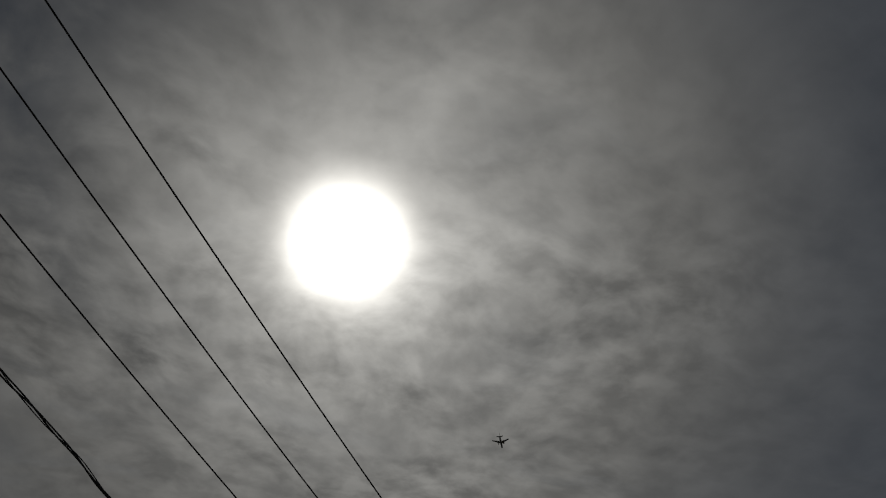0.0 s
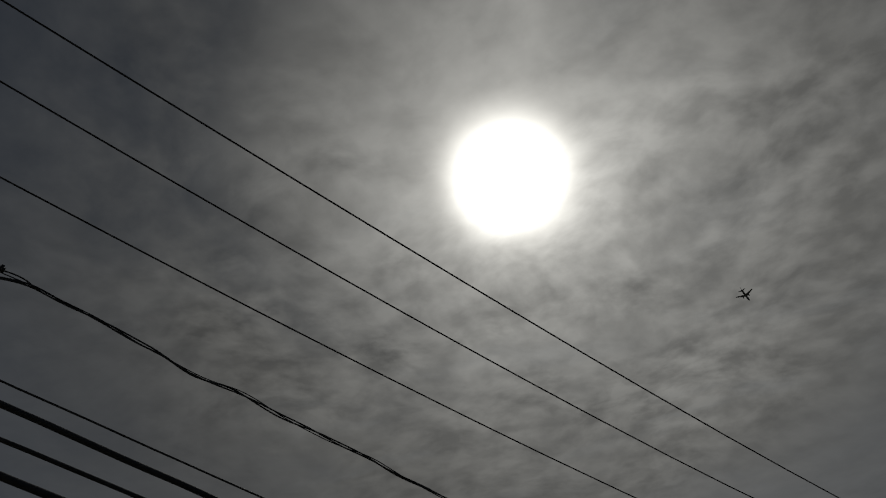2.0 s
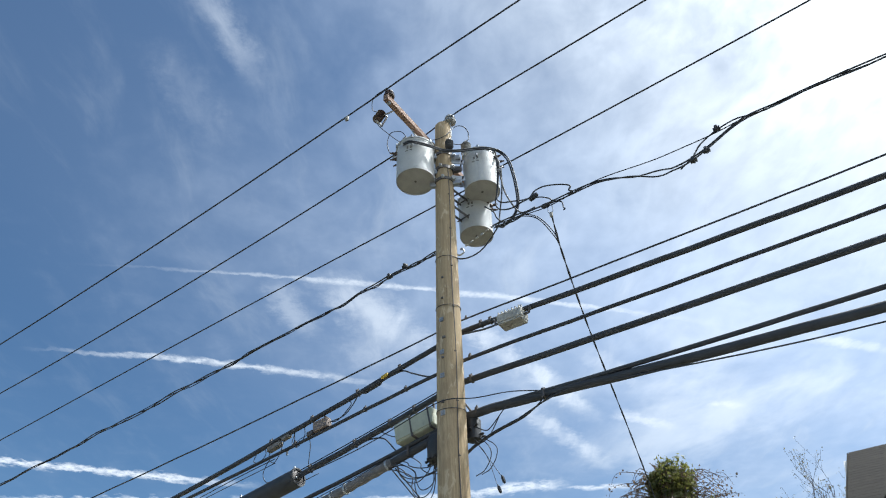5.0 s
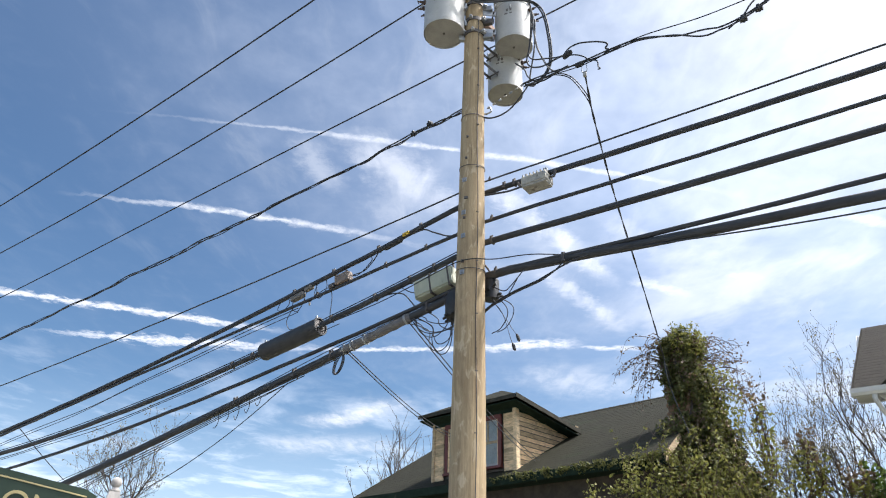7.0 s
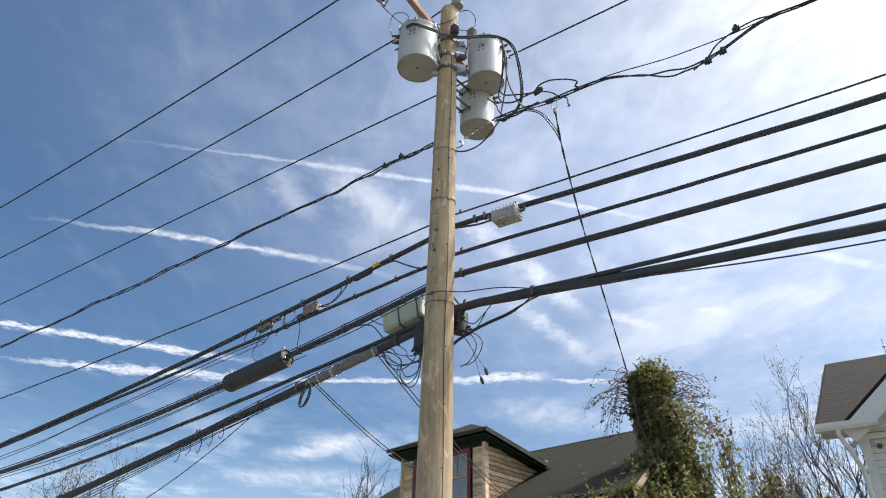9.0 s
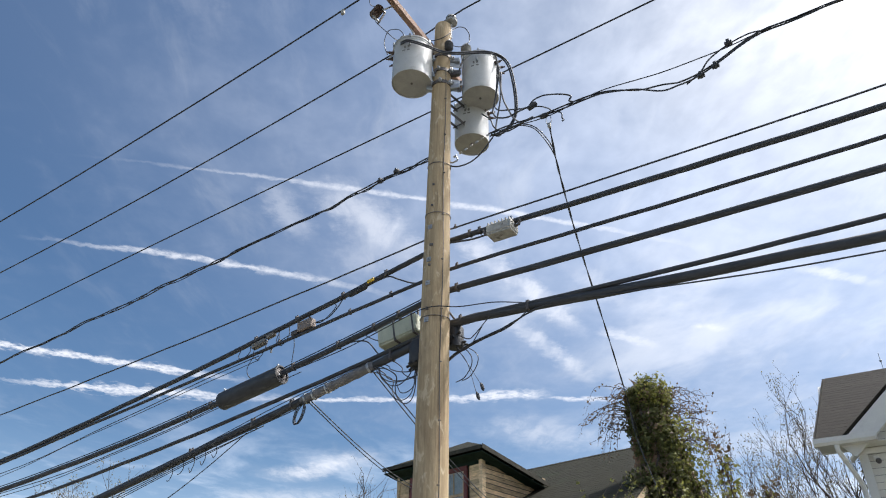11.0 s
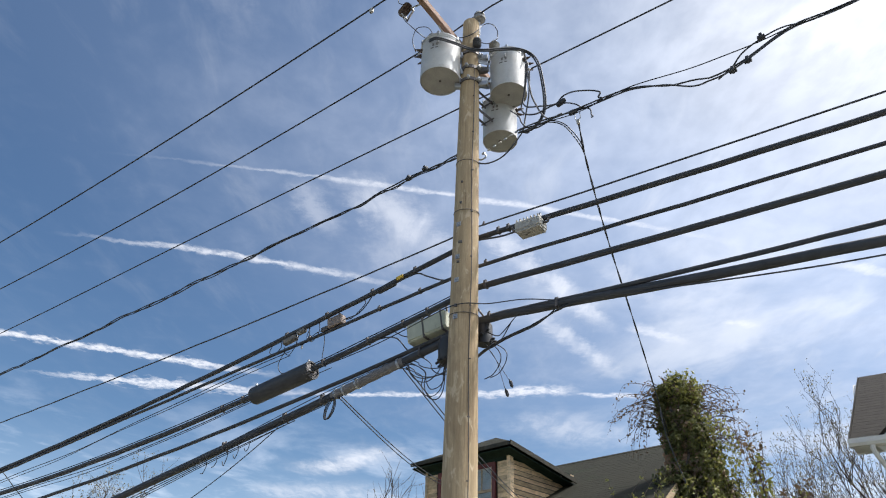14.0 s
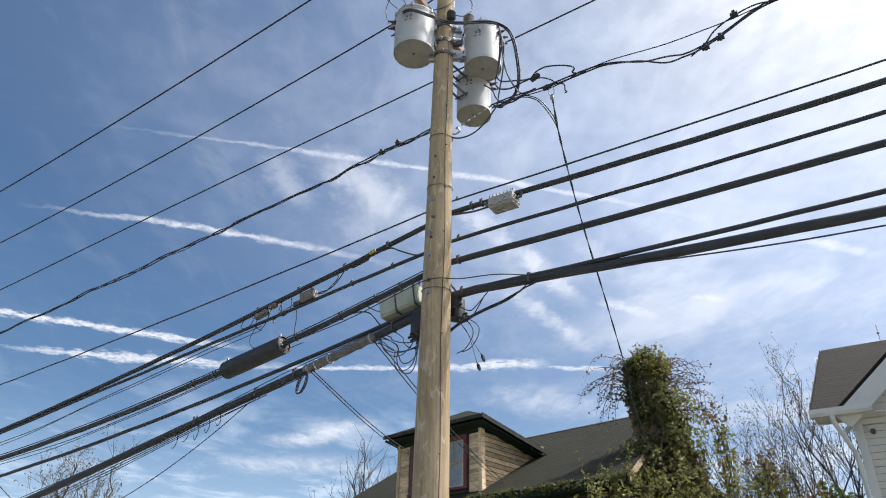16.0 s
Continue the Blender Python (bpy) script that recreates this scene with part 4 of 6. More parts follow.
def build_box_light():
    c = at(0.84, -0.16, 6.56)
    root = thing("amplifier_box", tuple(c), "pale weathered cast-metal line amplifier hung from a cable", "amplifier")
    d = ALONG
    g = Geo().box(c, (0.36, 0.22, 0.13), d, OUT, 0.02)
    part("housing", g, CAST, root)
    part("cover", Geo().box(c - UP * 0.075, (0.34, 0.20, 0.03), d, OUT, 0.01), CAST, root, "pale ribless cover")
    for i in range(7):
        part("fin", Geo().box(c + d * (-0.15 + 0.05 * i) + UP * 0.08, (0.012, 0.2, 0.04), d, OUT, 0.003), CAST, root)
    for sgn in (-1, 1):
        p = c + d * 0.14 * sgn + UP * 0.11
        part("hanger", Geo().box(p, (0.03, 0.04, 0.10), d, OUT, 0.006), STEEL, root)
        part("fitting", Geo().tube([c + d * 0.18 * sgn, c + d * 0.24 * sgn, c + d * 0.27 * sgn + UP * 0.08], 0.018, 8), DARK_STEEL_AND_SHADE, root)
    part("lead", Geo().tube(spline([c - d * 0.24, c - d * 0.42 + UP * 0.0, c - d * 0.62 + UP * 0.03, c - d * 0.85 + UP * 0.07]), 0.014, 6), CABLE, root, "black cable lead")


build_box_light()


def build_tap_box():
    c = at(-2.40, -0.2, line_height(*C2, -2.4) + 0.10)
    root = thing("tap_box", tuple(c), "small brown-grey metal tap box on a cable", "tap box")
    d = (ALONG + UP * 0.13).normalized()
    part("housing", Geo().box(c, (0.26, 0.12, 0.15), d, OUT, 0.012), TAP_PAINT, root)
    part("hanger", Geo().box(c + UP * 0.09 + d * 0.05, (0.03, 0.03, 0.07), d, OUT, 0.004), DARK_STEEL_AND_SHADE, root)
    p = c - d * 0.20 - UP * 0.05
    part("coupler", Geo().box(p, (0.12, 0.09, 0.07), d, OUT, 0.012), DARK_STEEL_AND_SHADE, root)
    for i in range(4):
        part("nut", Geo()._lathe(p + d * (-0.05 + 0.035 * i) - UP * 0.05, [(0, 0.012), (0.03, 0.012)], 6, UP), STEEL, root)
    q = at(-3.32, -0.2, line_height(*C1, -3.32) - 0.09)
    other = thing("line_coupler", tuple(q), "weathered metal couplers between two cables", "coupler")
    part("body", Geo().box(q, (0.26, 0.09, 0.08), (ALONG + UP * 0.2).normalized(), OUT, 0.015), OLD_CAST, other)
    part("body", Geo().box(q + ALONG * 0.22 + UP * 0.09, (0.16, 0.07, 0.06), (ALONG + UP * 0.2).normalized(), OUT, 0.012), OLD_CAST, other)
    for i in range(5):
        part("nut", Geo()._lathe(q + ALONG * (-0.12 + 0.06 * i) + UP * (0.05 + 0.012 * i), [(0, 0.012), (0.04, 0.012)], 6, UP), STEEL, other)


build_tap_box()
z = line_height(*C1, -1.24)
solo("marker_tag", Geo().box(at(-1.24, -0.16, z + 0.0), (0.12, 0.03, 0.045), (ALONG + UP * 0.2).normalized(), OUT, 0.006), YELLOW, tuple(at(-1.24, -0.2, z)), "small yellow marker on a cable", "tag")
solo("cable_boot", Geo()._lathe(at(-1.66, -0.2, line_height(*C1, -1.66) - 0.02), [(0, 0.03), (0.03, 0.045), (0.3, 0.045), (0.33, 0.03)], 12, (ALONG + UP * 0.2).normalized()), RUBBER, tuple(at(-1.6, -0.2, 6.2)), "black boot on the cable", "cable sleeve", smooth="edges")


def build_green_box():
    c = at(-0.72, -0.24, 5.52)
    d = (ALONG + UP * 0.17).normalized()
    root = thing("terminal_box", tuple(c), "pale green metal terminal box behind the pole", "terminal box")
    part("housing", Geo().box(c, (0.62, 0.22, 0.26), d, OUT, 0.015), GREEN_BOX, root)
    part("lid", Geo().box(c + OUT * 0.115 + UP * 0.01, (0.60, 0.02, 0.23), d, OUT, 0.008), GREEN_BOX, root)
    for w in (-0.04, 0.25):
        part("strap", Geo().box(c + d * w, (0.025, 0.262, 0.30), d, OUT, 0.004), DARK_STEEL_AND_SHADE, root, "dark strap")
        part("hanger", Geo().box(c + d * w + UP * 0.19, (0.02, 0.03, 0.16), d, OUT, 0.004), DARK_STEEL_AND_SHADE, root)
    m = at(-0.40, -0.30, 4.99)
    drum = thing("drop_terminal", tuple(m), "black round drop terminal with a ring of ports", "drop terminal")
    part("shell", Geo()._lathe(m, [(0, 0.09), (0.01, 0.17), (0.05, 0.19), (0.3, 0.19), (0.34, 0.17), (0.36, 0.08)], 24, UP), RUBBER, drum, smooth="edges")
    for i in range(12):
        t = i * math.pi / 6
        v = Vector((math.cos(t), math.sin(t), 0))
        part("port", Geo()._lathe(m + v * 0.17 + UP * 0.03, [(0, 0.018), (0.05, 0.018), (0.055, 0.01)], 8, (v - UP * 0.6).normalized()), RUBBER, drum)
    n = at(0.07, -0.3, 5.14)
    drum2 = thing("drop_terminal", tuple(n), "black drop terminal on the far side of the pole", "drop terminal")
    part("shell", Geo()._lathe(n, [(0, 0.05), (0.01, 0.10), (0.05, 0.10), (0.26, 0.10), (0.3, 0.08), (0.32, 0.04)], 20, UP), RUBBER, drum2, smooth="edges")
    for i in range(10):
        t = i * math.pi / 5
        v = Vector((math.cos(t), math.sin(t), 0))
        part("port", Geo()._lathe(n + v * 0.085 + UP * (0.06 + 0.05 * (i % 3)), [(0, 0.016), (0.06, 0.016), (0.07, 0.008)], 8, v), RUBBER, drum2)


build_green_box()
part("steel_post", Geo().tube([at(0.0, -0.2, 5.66), at(0.16, -0.2, 5.42)], 0.014, 8), DARK_STEEL_AND_SHADE, POLE_THING, "dark cable bracket")
# ---- loose wires round the pole ----
rnd = random.Random(11)
# tangle of open loops under the terminal
for k in range(8):
    s0, s1 = -1.05 + rnd.uniform(-0.1, 0.28), -0.42 + rnd.uniform(-0.1, 0.12)
    z0, z1 = 5.08 + rnd.uniform(-0.06, 0.05), 5.04 + rnd.uniform(-0.06, 0.03)
    sag = (0.10, 0.16, 0.24, 0.33, 0.42, 0.5, 0.2, 0.28)[k]
    o = -0.26 + rnd.uniform(-0.1, 0.12)
    c, r = (s0 + s1) / 2 + rnd.uniform(0.0, 0.1), (s1 - s0) / 2 * (0.62 if k in (3, 4, 5) else 0.95)
    loop = [at(c - r * math.cos(t), o + 0.02 * math.sin(3 * t + k), z0 + (z1 - z0) * t / math.pi - sag * math.sin(t) ** 0.8) for t in np.linspace(0.15, math.pi - 0.15, 9)]
    wire_thing("loose_wire", [at(s0 - 0.3, -0.22, z0 + 0.03), at(s0 - 0.1, -0.24, z0 + 0.05)] + loop + [at(s1, -0.27, z1 + 0.03)], 0.0064, "loose black wire looped under the terminal box", group="loose wires")
for k in range(2):
    s0 = 0.24 + 0.08 * k
    wire_thing("loose_wire", [at(0.12, -0.28, 5.2), at(s0 + 0.06, -0.25, 5.0), at(s0 + 0.08, -0.25, 4.86), at(s0 - 0.02, -0.25, 4.72), at(s0 - 0.14, -0.25, 4.68)], 0.006, "loose black wire beside the pole", group="loose wires")
wire_thing("loose_wire", [at(0.5, -0.2, 5.3), at(0.35, -0.2, 5.1), at(0.2, -0.22, 5.05), at(0.1, -0.25, 5.15)], 0.007, "loose black wire beside the pole", group="loose wires")
wire_thing("loose_wire", [at(0.62, -0.2, 5.42), at(0.4, -0.2, 5.22), at(0.3, -0.2, 5.18), at(0.12, -0.22, 5.3)], 0.007, "loose black wire beside the pole", group="loose wires")
for k, (s, z) in enumerate(((0.43, 4.60), (0.37, 4.50))):
    w = wire_thing("dangling_end", [at(0.12, -0.27, 5.1), at(0.25, -0.27, 4.9), at(s, -0.27, z)], 0.0035, "dangling wire end with a small black weight", group="loose wires")
    part("weight", Geo()._lathe(at(s, -0.27, z + 0.02), [(0, 0.004), (0.03, 0.02), (0.08, 0.02), (0.1, 0.008)], 8, Vector((0.3, 0, -1))), RUBBER, w)
# a drop that leaves the far end of the upper cable
a = at(-11.1, -0.2, 4.93)
b = Vector((-8.24, 16.9, 3.43))
pts = [a.lerp(b, t) - UP * 0.1 * math.sin(math.pi * t) for t in np.linspace(0, 1, 16)]
solo("drop_wire", Geo().tube(pts, 0.009, 5), CABLE, tuple(pts[0]), "thin black drop wire falling behind the sign", "cable", "drop wires", smooth=True)
# short wire ends tied under the thick cable
for k in range(5):
    s0 = -3.9 - 0.22 * k
    p = at(s0, -0.23, line_height(*C5, s0) - 0.05)
    wire_thing("loose_wire", [p, p - UP * 0.10 + ALONG * 0.03, p - UP * (0.17 + 0.03 * (k % 3)) - ALONG * 0.02, p - UP * (0.12 + 0.02 * k) - ALONG * 0.07], 0.006, "short black wire end tied under a cable", group="loose wires")
# wire coil below the sleeve
for k in range(3):
    c = at(-2.33, -0.2, 4.70)
    ring = [c + (ALONG * 0.07 * math.cos(t) + UP * (0.13 + 0.01 * k) * math.sin(t) + OUT * 0.02 * (k - 1)) + ALONG * 0.04 * math.sin(t) for t in np.linspace(0, 2 * math.pi, 25)]
    solo("wire_coil", Geo().tube(ring, 0.007, 5), CABLE, tuple(c), "small hanging coil of black wire", "wire", "loose wires")


# drops from the sleeve to the dormer house
HOUSE_HIT = Vector((-0.4, 20.2, 6.15))
for k in range(2):
    a = at(-2.2, -0.2, 4.85) + ALONG * 0.05 * k
    pts = [a.lerp(HOUSE_HIT + Vector((0.1 * k, 0, 0.05 * k)), t) - UP * 0.18 * math.sin(math.pi * t) for t in np.linspace(0, 1, 20)]
    solo("drop_wire", Geo().tube(pts, 0.009, 5), CABLE, tuple(pts[0]), "black drop wire running to the old house", "cable", "drop wires", smooth=True)
    a = at(-1.12, -0.2, 5.05) + ALONG * 0.06 * k
    b = Vector((1.9 + 0.15 * k, 19.9, 5.4))
    pts = [a.lerp(b, t) - UP * 0.18 * math.sin(math.pi * t) for t in np.linspace(0, 1, 20)]
    solo("drop_wire", Geo().tube(pts, 0.009, 5), CABLE, tuple(pts[0]), "black drop wire running behind the pole", "cable", "drop wires", smooth=True)


# heavy leads of the transformers
def leads():
    t1, t2, t3 = at(-0.36, 0.30, 10.18), at(0.44, -0.40, 10.12), at(0.24, -0.50, 9.16)
    heavy = 0.0135
    # two leads from the first tank across the front of the second, then down in an arc to the service cable
    for k in range(2):
        e, dz = 0.03 * k, -0.035 * k
        wire_thing("lead", [at(-0.40, 0.50, 10.12), at(-0.36, 0.62, 9.98 + dz), at(-0.20, 0.64, 9.92 + dz), at(-0.03, 0.45, 9.90 + dz), at(0.12, 0.24, 9.88 + dz), at(0.32, 0.16, 9.80 + dz), at(0.56, -0.05, 9.88 + dz), at(0.76, -0.16, 9.86 + dz),
                            at(0.90 - e, -0.3, 9.80), at(1.02 - e, -0.3, 9.52), at(1.08 - e, -0.3, 9.07), at(1.09 - e, -0.3, 8.65), at(1.03 - e, -0.28, 8.40), at(0.92 - 2 * e, -0.24, 8.24), at(0.84, -0.18, 8.18 - e), at(0.74, -0.14, 8.19)], heavy, "thick black transformer lead looping down", group="transformer leads")
    wire_thing("lead", [at(0.80, -0.26, 9.86), at(0.82, -0.3, 9.60), at(0.83, -0.3, 9.33), at(0.87, -0.3, 8.96), at(0.96, -0.28, 8.66), at(1.06, -0.24, 8.42), at(1.2, -0.16, 8.22), at(1.4, -0.12, 8.19)], 0.013, "pale grey lead beside the tank", SLEEVE, group="transformer leads")
    wire_thing("lead", [at(0.80, -0.3, 9.70), at(0.78, -0.3, 9.30), at(0.74, -0.3, 8.98), at(0.70, -0.3, 8.78), at(0.76, -0.3, 8.63), at(0.94, -0.28, 8.53), at(1.15, -0.2, 8.47), at(1.34, -0.12, 8.40)], 0.012, "black lead curling up to a tap", group="transformer leads")
    wire_thing("lead", [at(0.84, -0.3, 9.62), at(0.77, -0.3, 9.1), at(0.73, -0.3, 8.88), at(0.80, -0.3, 8.75), at(0.99, -0.28, 8.65), at(1.2, -0.2, 8.50), at(1.34, -0.12, 8.40)], 0.011, "black lead curling up to a tap", group="transformer leads")
    wire_thing("lead", [at(0.86, -0.3, 9.5), at(0.82, -0.32, 9.0), at(0.74, -0.32, 8.55), at(0.72, -0.3, 8.36), at(0.64, -0.3, 8.24), at(0.44, -0.28, 8.02), at(0.22, -0.3, 7.98), at(0.0, -0.3, 8.04), at(-0.2, -0.2, 8.18), at(-0.3, -0.13, 8.20)], 0.012, "black lead swung behind the pole", group="transformer leads")
    wire_thing("lead", [at(0.46, -0.4, 8.92), at(0.62, -0.36, 8.70), at(0.70, -0.3, 8.48), at(0.82, -0.24, 8.30), at(1.0, -0.18, 8.17), at(1.3, -0.12, 8.17)], 0.011, "black lead of the lower tank", group="transformer leads")
    # the curled taps above the service cable
    wire_thing("lead", [at(1.34, -0.12, 8.40), at(1.42, -0.12, 8.48), at(1.52, -0.12, 8.50), at(1.63, -0.12, 8.48), at(1.83, -0.12, 8.39), at(1.96, -0.12, 8.29), at(1.93, -0.12, 8.22), at(1.98, -0.12, 8.17), at(1.9, -0.12, 8.13)], 0.0115, "black tap wire curled over the service cable", group="transformer leads")
    wire_thing("lead", [at(1.37, -0.12, 8.37), at(1.50, -0.12, 8.33), at(1.62, -0.12, 8.24), at(1.69, -0.12, 8.15), at(1.80, -0.12, 8.07), at(1.81, -0.12, 7.97), at(1.83, -0.12, 7.93), at(1.80, -0.12, 7.92)], 0.010, "thin black tap wire with a hooked end", group="transformer leads")
    g = Geo()._lathe(at(1.33, -0.12, 8.36), [(0, 0.02), (0.01, 0.036), (0.06, 0.04), (0.13, 0.036), (0.15, 0.02)], 12, (ALONG + UP * 0.4).normalized())
    solo("tap_connector", g, RUBBER, tuple(at(1.39, -0.12, 8.28)), "black moulded tap connector", "connector", smooth="edges")
    g = Geo()._lathe(at(1.50, -0.12, 8.13), [(0, 0.02), (0.01, 0.034), (0.06, 0.038), (0.1, 0.034), (0.12, 0.02)], 12, ALONG)
    solo("tap_connector", g, RUBBER, tuple(at(1.58, -0.12, 8.0)), "black moulded tap connector on the service cable", "connector", smooth="edges")
    # high-voltage jumpers
    wire_thing("jumper", [at(-0.52, 1.12, 10.22), at(-0.60, 0.98, 10.24), at(-0.44, 0.9, 9.99), at(-0.46, 0.66, 10.08), at(-0.46, 0.52, 10.16)], 0.007, "thin jumper wire to the fuse cutout", group="jumpers")
    wire_thing("jumper", [at(-0.19, 1.30, 10.56), at(-0.45, 1.30, 10.5), at(-0.52, 1.24, 10.32), at(-0.42, 1.2, 10.22)], 0.006, "thin jumper from the conductor to the cutout", group="jumpers")
    wire_thing("jumper", [at(0.36, -0.22, 10.44), at(0.38, -0.18, 10.52), at(0.34, -0.1, 10.60), at(0.20, -0.08, 10.67), at(0.13, 0.12, 10.32), at(-0.05, 0.16, 10.29), at(-0.2, 0.2, 10.34)], 0.0075, "thin black jumper over the bushing", group="jumpers")
    wire_thing("jumper", [at(0.37, -0.21, 10.44), at(0.39, -0.16, 10.30), at(0.30, -0.05, 10.14), at(0.20, 0.06, 10.12)], 0.0075, "thin black jumper to the arrester", group="jumpers")
    wire_thing("jumper", [at(-0.67, 0.55, 9.96), at(-0.74, 0.55, 10.18), at(-0.75, 0.55, 10.36), at(-0.68, 0.55, 10.51), at(-0.49, 0.55, 10.42), at(-0.40, 0.53, 10.28), at(-0.40, 0.50, 10.16)], 0.007, "thin jumper beside the first tank", group="jumpers")


leads()


def build_cutout(place, axis, label, dark=True):
    root = thing("fuse_cutout", tuple(place), label, "fuse cutout", "fuse cutouts")
    ax = Vector(axis).normalized()
    prof = [(-0.13, 0.02)]
    for i in range(6):
        z = -0.12 + i * 0.04
        prof += [(z, 0.045), (z + 0.012, 0.075), (z + 0.03, 0.048)]
    prof += [(0.13, 0.03)]
    part("insulator", Geo()._lathe(place, prof, 14, ax), BROWN_PORCELAIN if dark else RUBBER, root, smooth="edges")
    side = ax.orthogonal().normalized()
    part("fuse_tube", Geo().tube([place + side * 0.12 - ax * 0.15, place + side * 0.1 + ax * 0.14], 0.016, 8), DARK_STEEL_AND_SHADE, root, "pale fuse tube")
    for w in (-0.13, 0.13):
        part("contact", Geo().box(place + side * 0.05 + ax * w, (0.12, 0.03, 0.03), side, ax.cross(side), 0.006), STEEL, root)


build_cutout(at(-0.42, 1.18, 10.14), (0.35, 0.2, 1), "dark fuse cutout hung from the crossarm")
part("cutout_bracket", Geo().tube([at(-0.2, 1.05, 10.28), at(-0.32, 1.1, 10.22), at(-0.42, 1.16, 10.16)], 0.014, 8), STEEL, POLE_THING, "steel cutout bracket")
clip = thing("wire_clamp", tuple(at(-0.70, 0.42, 10.02)), "small bright clamp beside the first tank", "clamp")
part("jaw", Geo().box(at(-0.70, 0.42, 10.02), (0.05, 0.05, 0.08), ALONG, OUT, 0.012), CAST, clip)
part("stud", Geo().tube([at(-0.74, 0.44, 9.98), at(-0.64, 0.38, 10.08)], 0.012, 8), STEEL, clip)
# clamp on the outer conductor
w1z = line_height(*W1, -1.0)
solo("wire_clamp", Geo().box(at(-1.0, 1.3, w1z - 0.05), (0.06, 0.05, 0.10), ALONG, OUT, 0.015), CAST, tuple(at(-1.0, 1.3, w1z)), "shiny metal clamp hanging on a conductor", "clamp")

# service drop to the old house: hung from the service cable
drop_a, drop_b = at(1.62, -0.12, 7.93), Vector((4.755, 16.726, 6.72))
drop = []
for t, z in zip((0, 0.03, 0.07, 0.13, 0.2, 0.3, 0.42, 0.55, 0.7, 0.85, 1.0), (7.98, 7.66, 7.50, 7.35, 7.25, 7.19, 7.15, 7.08, 6.97, 6.82, 6.70)):
    p = drop_a.lerp(drop_b, t)
    drop.append(Vector((p.x, p.y, z)))
drop += [Vector((4.54, 16.4, 7.22)), Vector((4.59, 16.3, 6.52)), Vector((4.83, 16.1, 5.37))]
drop = spline(drop, 8)
for k in range(2):
    wire_thing("lead", [at(0.95 + 0.08 * k, -0.16, 8.18), at(1.15 + 0.06 * k, -0.15, 8.17), at(1.38 + 0.03 * k, -0.18, 8.03), drop[5] - ALONG * (0.06 - 0.03 * k), drop[9], drop[14]], 0.008, "thin black lead joining the service drop", group="transformer leads")
d = thing("service_drop", tuple(drop_a), "thin twisted service drop falling to the old house", "cable")
for n in range(2):
    tw = [p + (ALONG * math.cos(i * 0.55 + n * 3.1) + UP * math.sin(i * 0.55 + n * 3.1)) * 0.008 for i, p in enumerate(drop)]
    part("strand", Geo().tube(tw, 0.008, 5), CABLE, d)
part("bail", Geo().tube(spline([drop_a + UP * 0.16 - ALONG * 0.03, drop_a + UP * 0.06 - ALONG * 0.035, drop_a + UP * 0.03, drop_a + UP * 0.06 + ALONG * 0.035, drop_a + UP * 0.16 + ALONG * 0.03]), 0.006, 6), STEEL, d, "thin wire bail")
part("clamp", Geo().box(drop_a + UP * 0.0, (0.045, 0.035, 0.08), ALONG, OUT, 0.01), CAST, d, "pale wedge clamp")

# small leads between the cables
def near_line(fit, s, dz=0.0, o=-0.2):
    return at(s, o, line_height(*fit, s) + dz)


wire_thing("tap_lead", [near_line(C1, -1.15, -0.03), near_line(C1, -0.95, -0.06), near_line(C1, -0.78, -0.19), near_line(C2, -0.5, 0.02), near_line(C2, -0.3, 0.02)], 0.011, "short black lead between two cables")
wire_thing("tap_lead", [near_line(C1, -1.75, -0.03), near_line(C1, -1.85, -0.14), near_line(C1, -2.0, -0.22), near_line(C1, -2.22, -0.2)], 0.009, "short black lead to the tap box")
wire_thing("tap_lead", [near_line(C1, -1.9, -0.03), near_line(C1, -1.88, -0.12), near_line(C2, -2.1, 0.06), near_line(C2, -2.28, 0.1)], 0.007, "short black lead to the tap box")
for k, (s, drop_by) in enumerate(((-3.05, 0.24), (-3.3, 0.3), (-3.62, 0.16), (-2.85, 0.26))):
    wire_thing("tap_lead", [near_line(C1, s - 0.08, -0.04), near_line(C1, s - 0.12, -0.04 - drop_by * 0.6), near_line(C1, s, -0.04 - drop_by), near_line(C1, s + 0.12, -0.06 - drop_by * 0.5), near_line(C1, s + 0.1, -0.03)], 0.006, "thin looped lead under the couplers")
tip = near_line(C1, -3.05, -0.34)
solo("lead_tip", Geo()._lathe(tip, [(0, 0.01), (0.01, 0.016), (0.05, 0.016), (0.06, 0.008)], 8, UP), PORCELAIN, tuple(tip), "pale plastic lead tip", "connector")
wire_thing("tap_lead", [near_line(C2, -2.95, 0.02), near_line(C2, -2.7, 0.06), near_line(C2, -2.6, -0.1), near_line(C3, -2.6, 0.1)], 0.006, "thin curved lead down to a clamp")
wire_thing("tap_lead", [near_line(C2, -3.4, -0.02), near_line(C2, -3.5, -0.2), near_line(C2, -3.42, -0.36), near_line(C3, -3.3, 0.14)], 0.006, "thin curved lead to the splice case")
wire_thing("tap_lead", [near_line(C3, -1.72, -0.04), near_line(C3, -1.5, -0.05), near_line(C3, -1.25, -0.16), near_line(C3, -1.05, -0.42), near_line(C5, -0.95, 0.06)], 0.010, "black lead dropping to the lower cable")
wire_thing("tap_lead", [near_line(C3, -1.3, -0.04), near_line(C3, -1.1, -0.2), near_line(C3, -0.85, -0.3), near_line(C3, -0.6, -0.34)], 0.007, "black lead running to the terminal box")
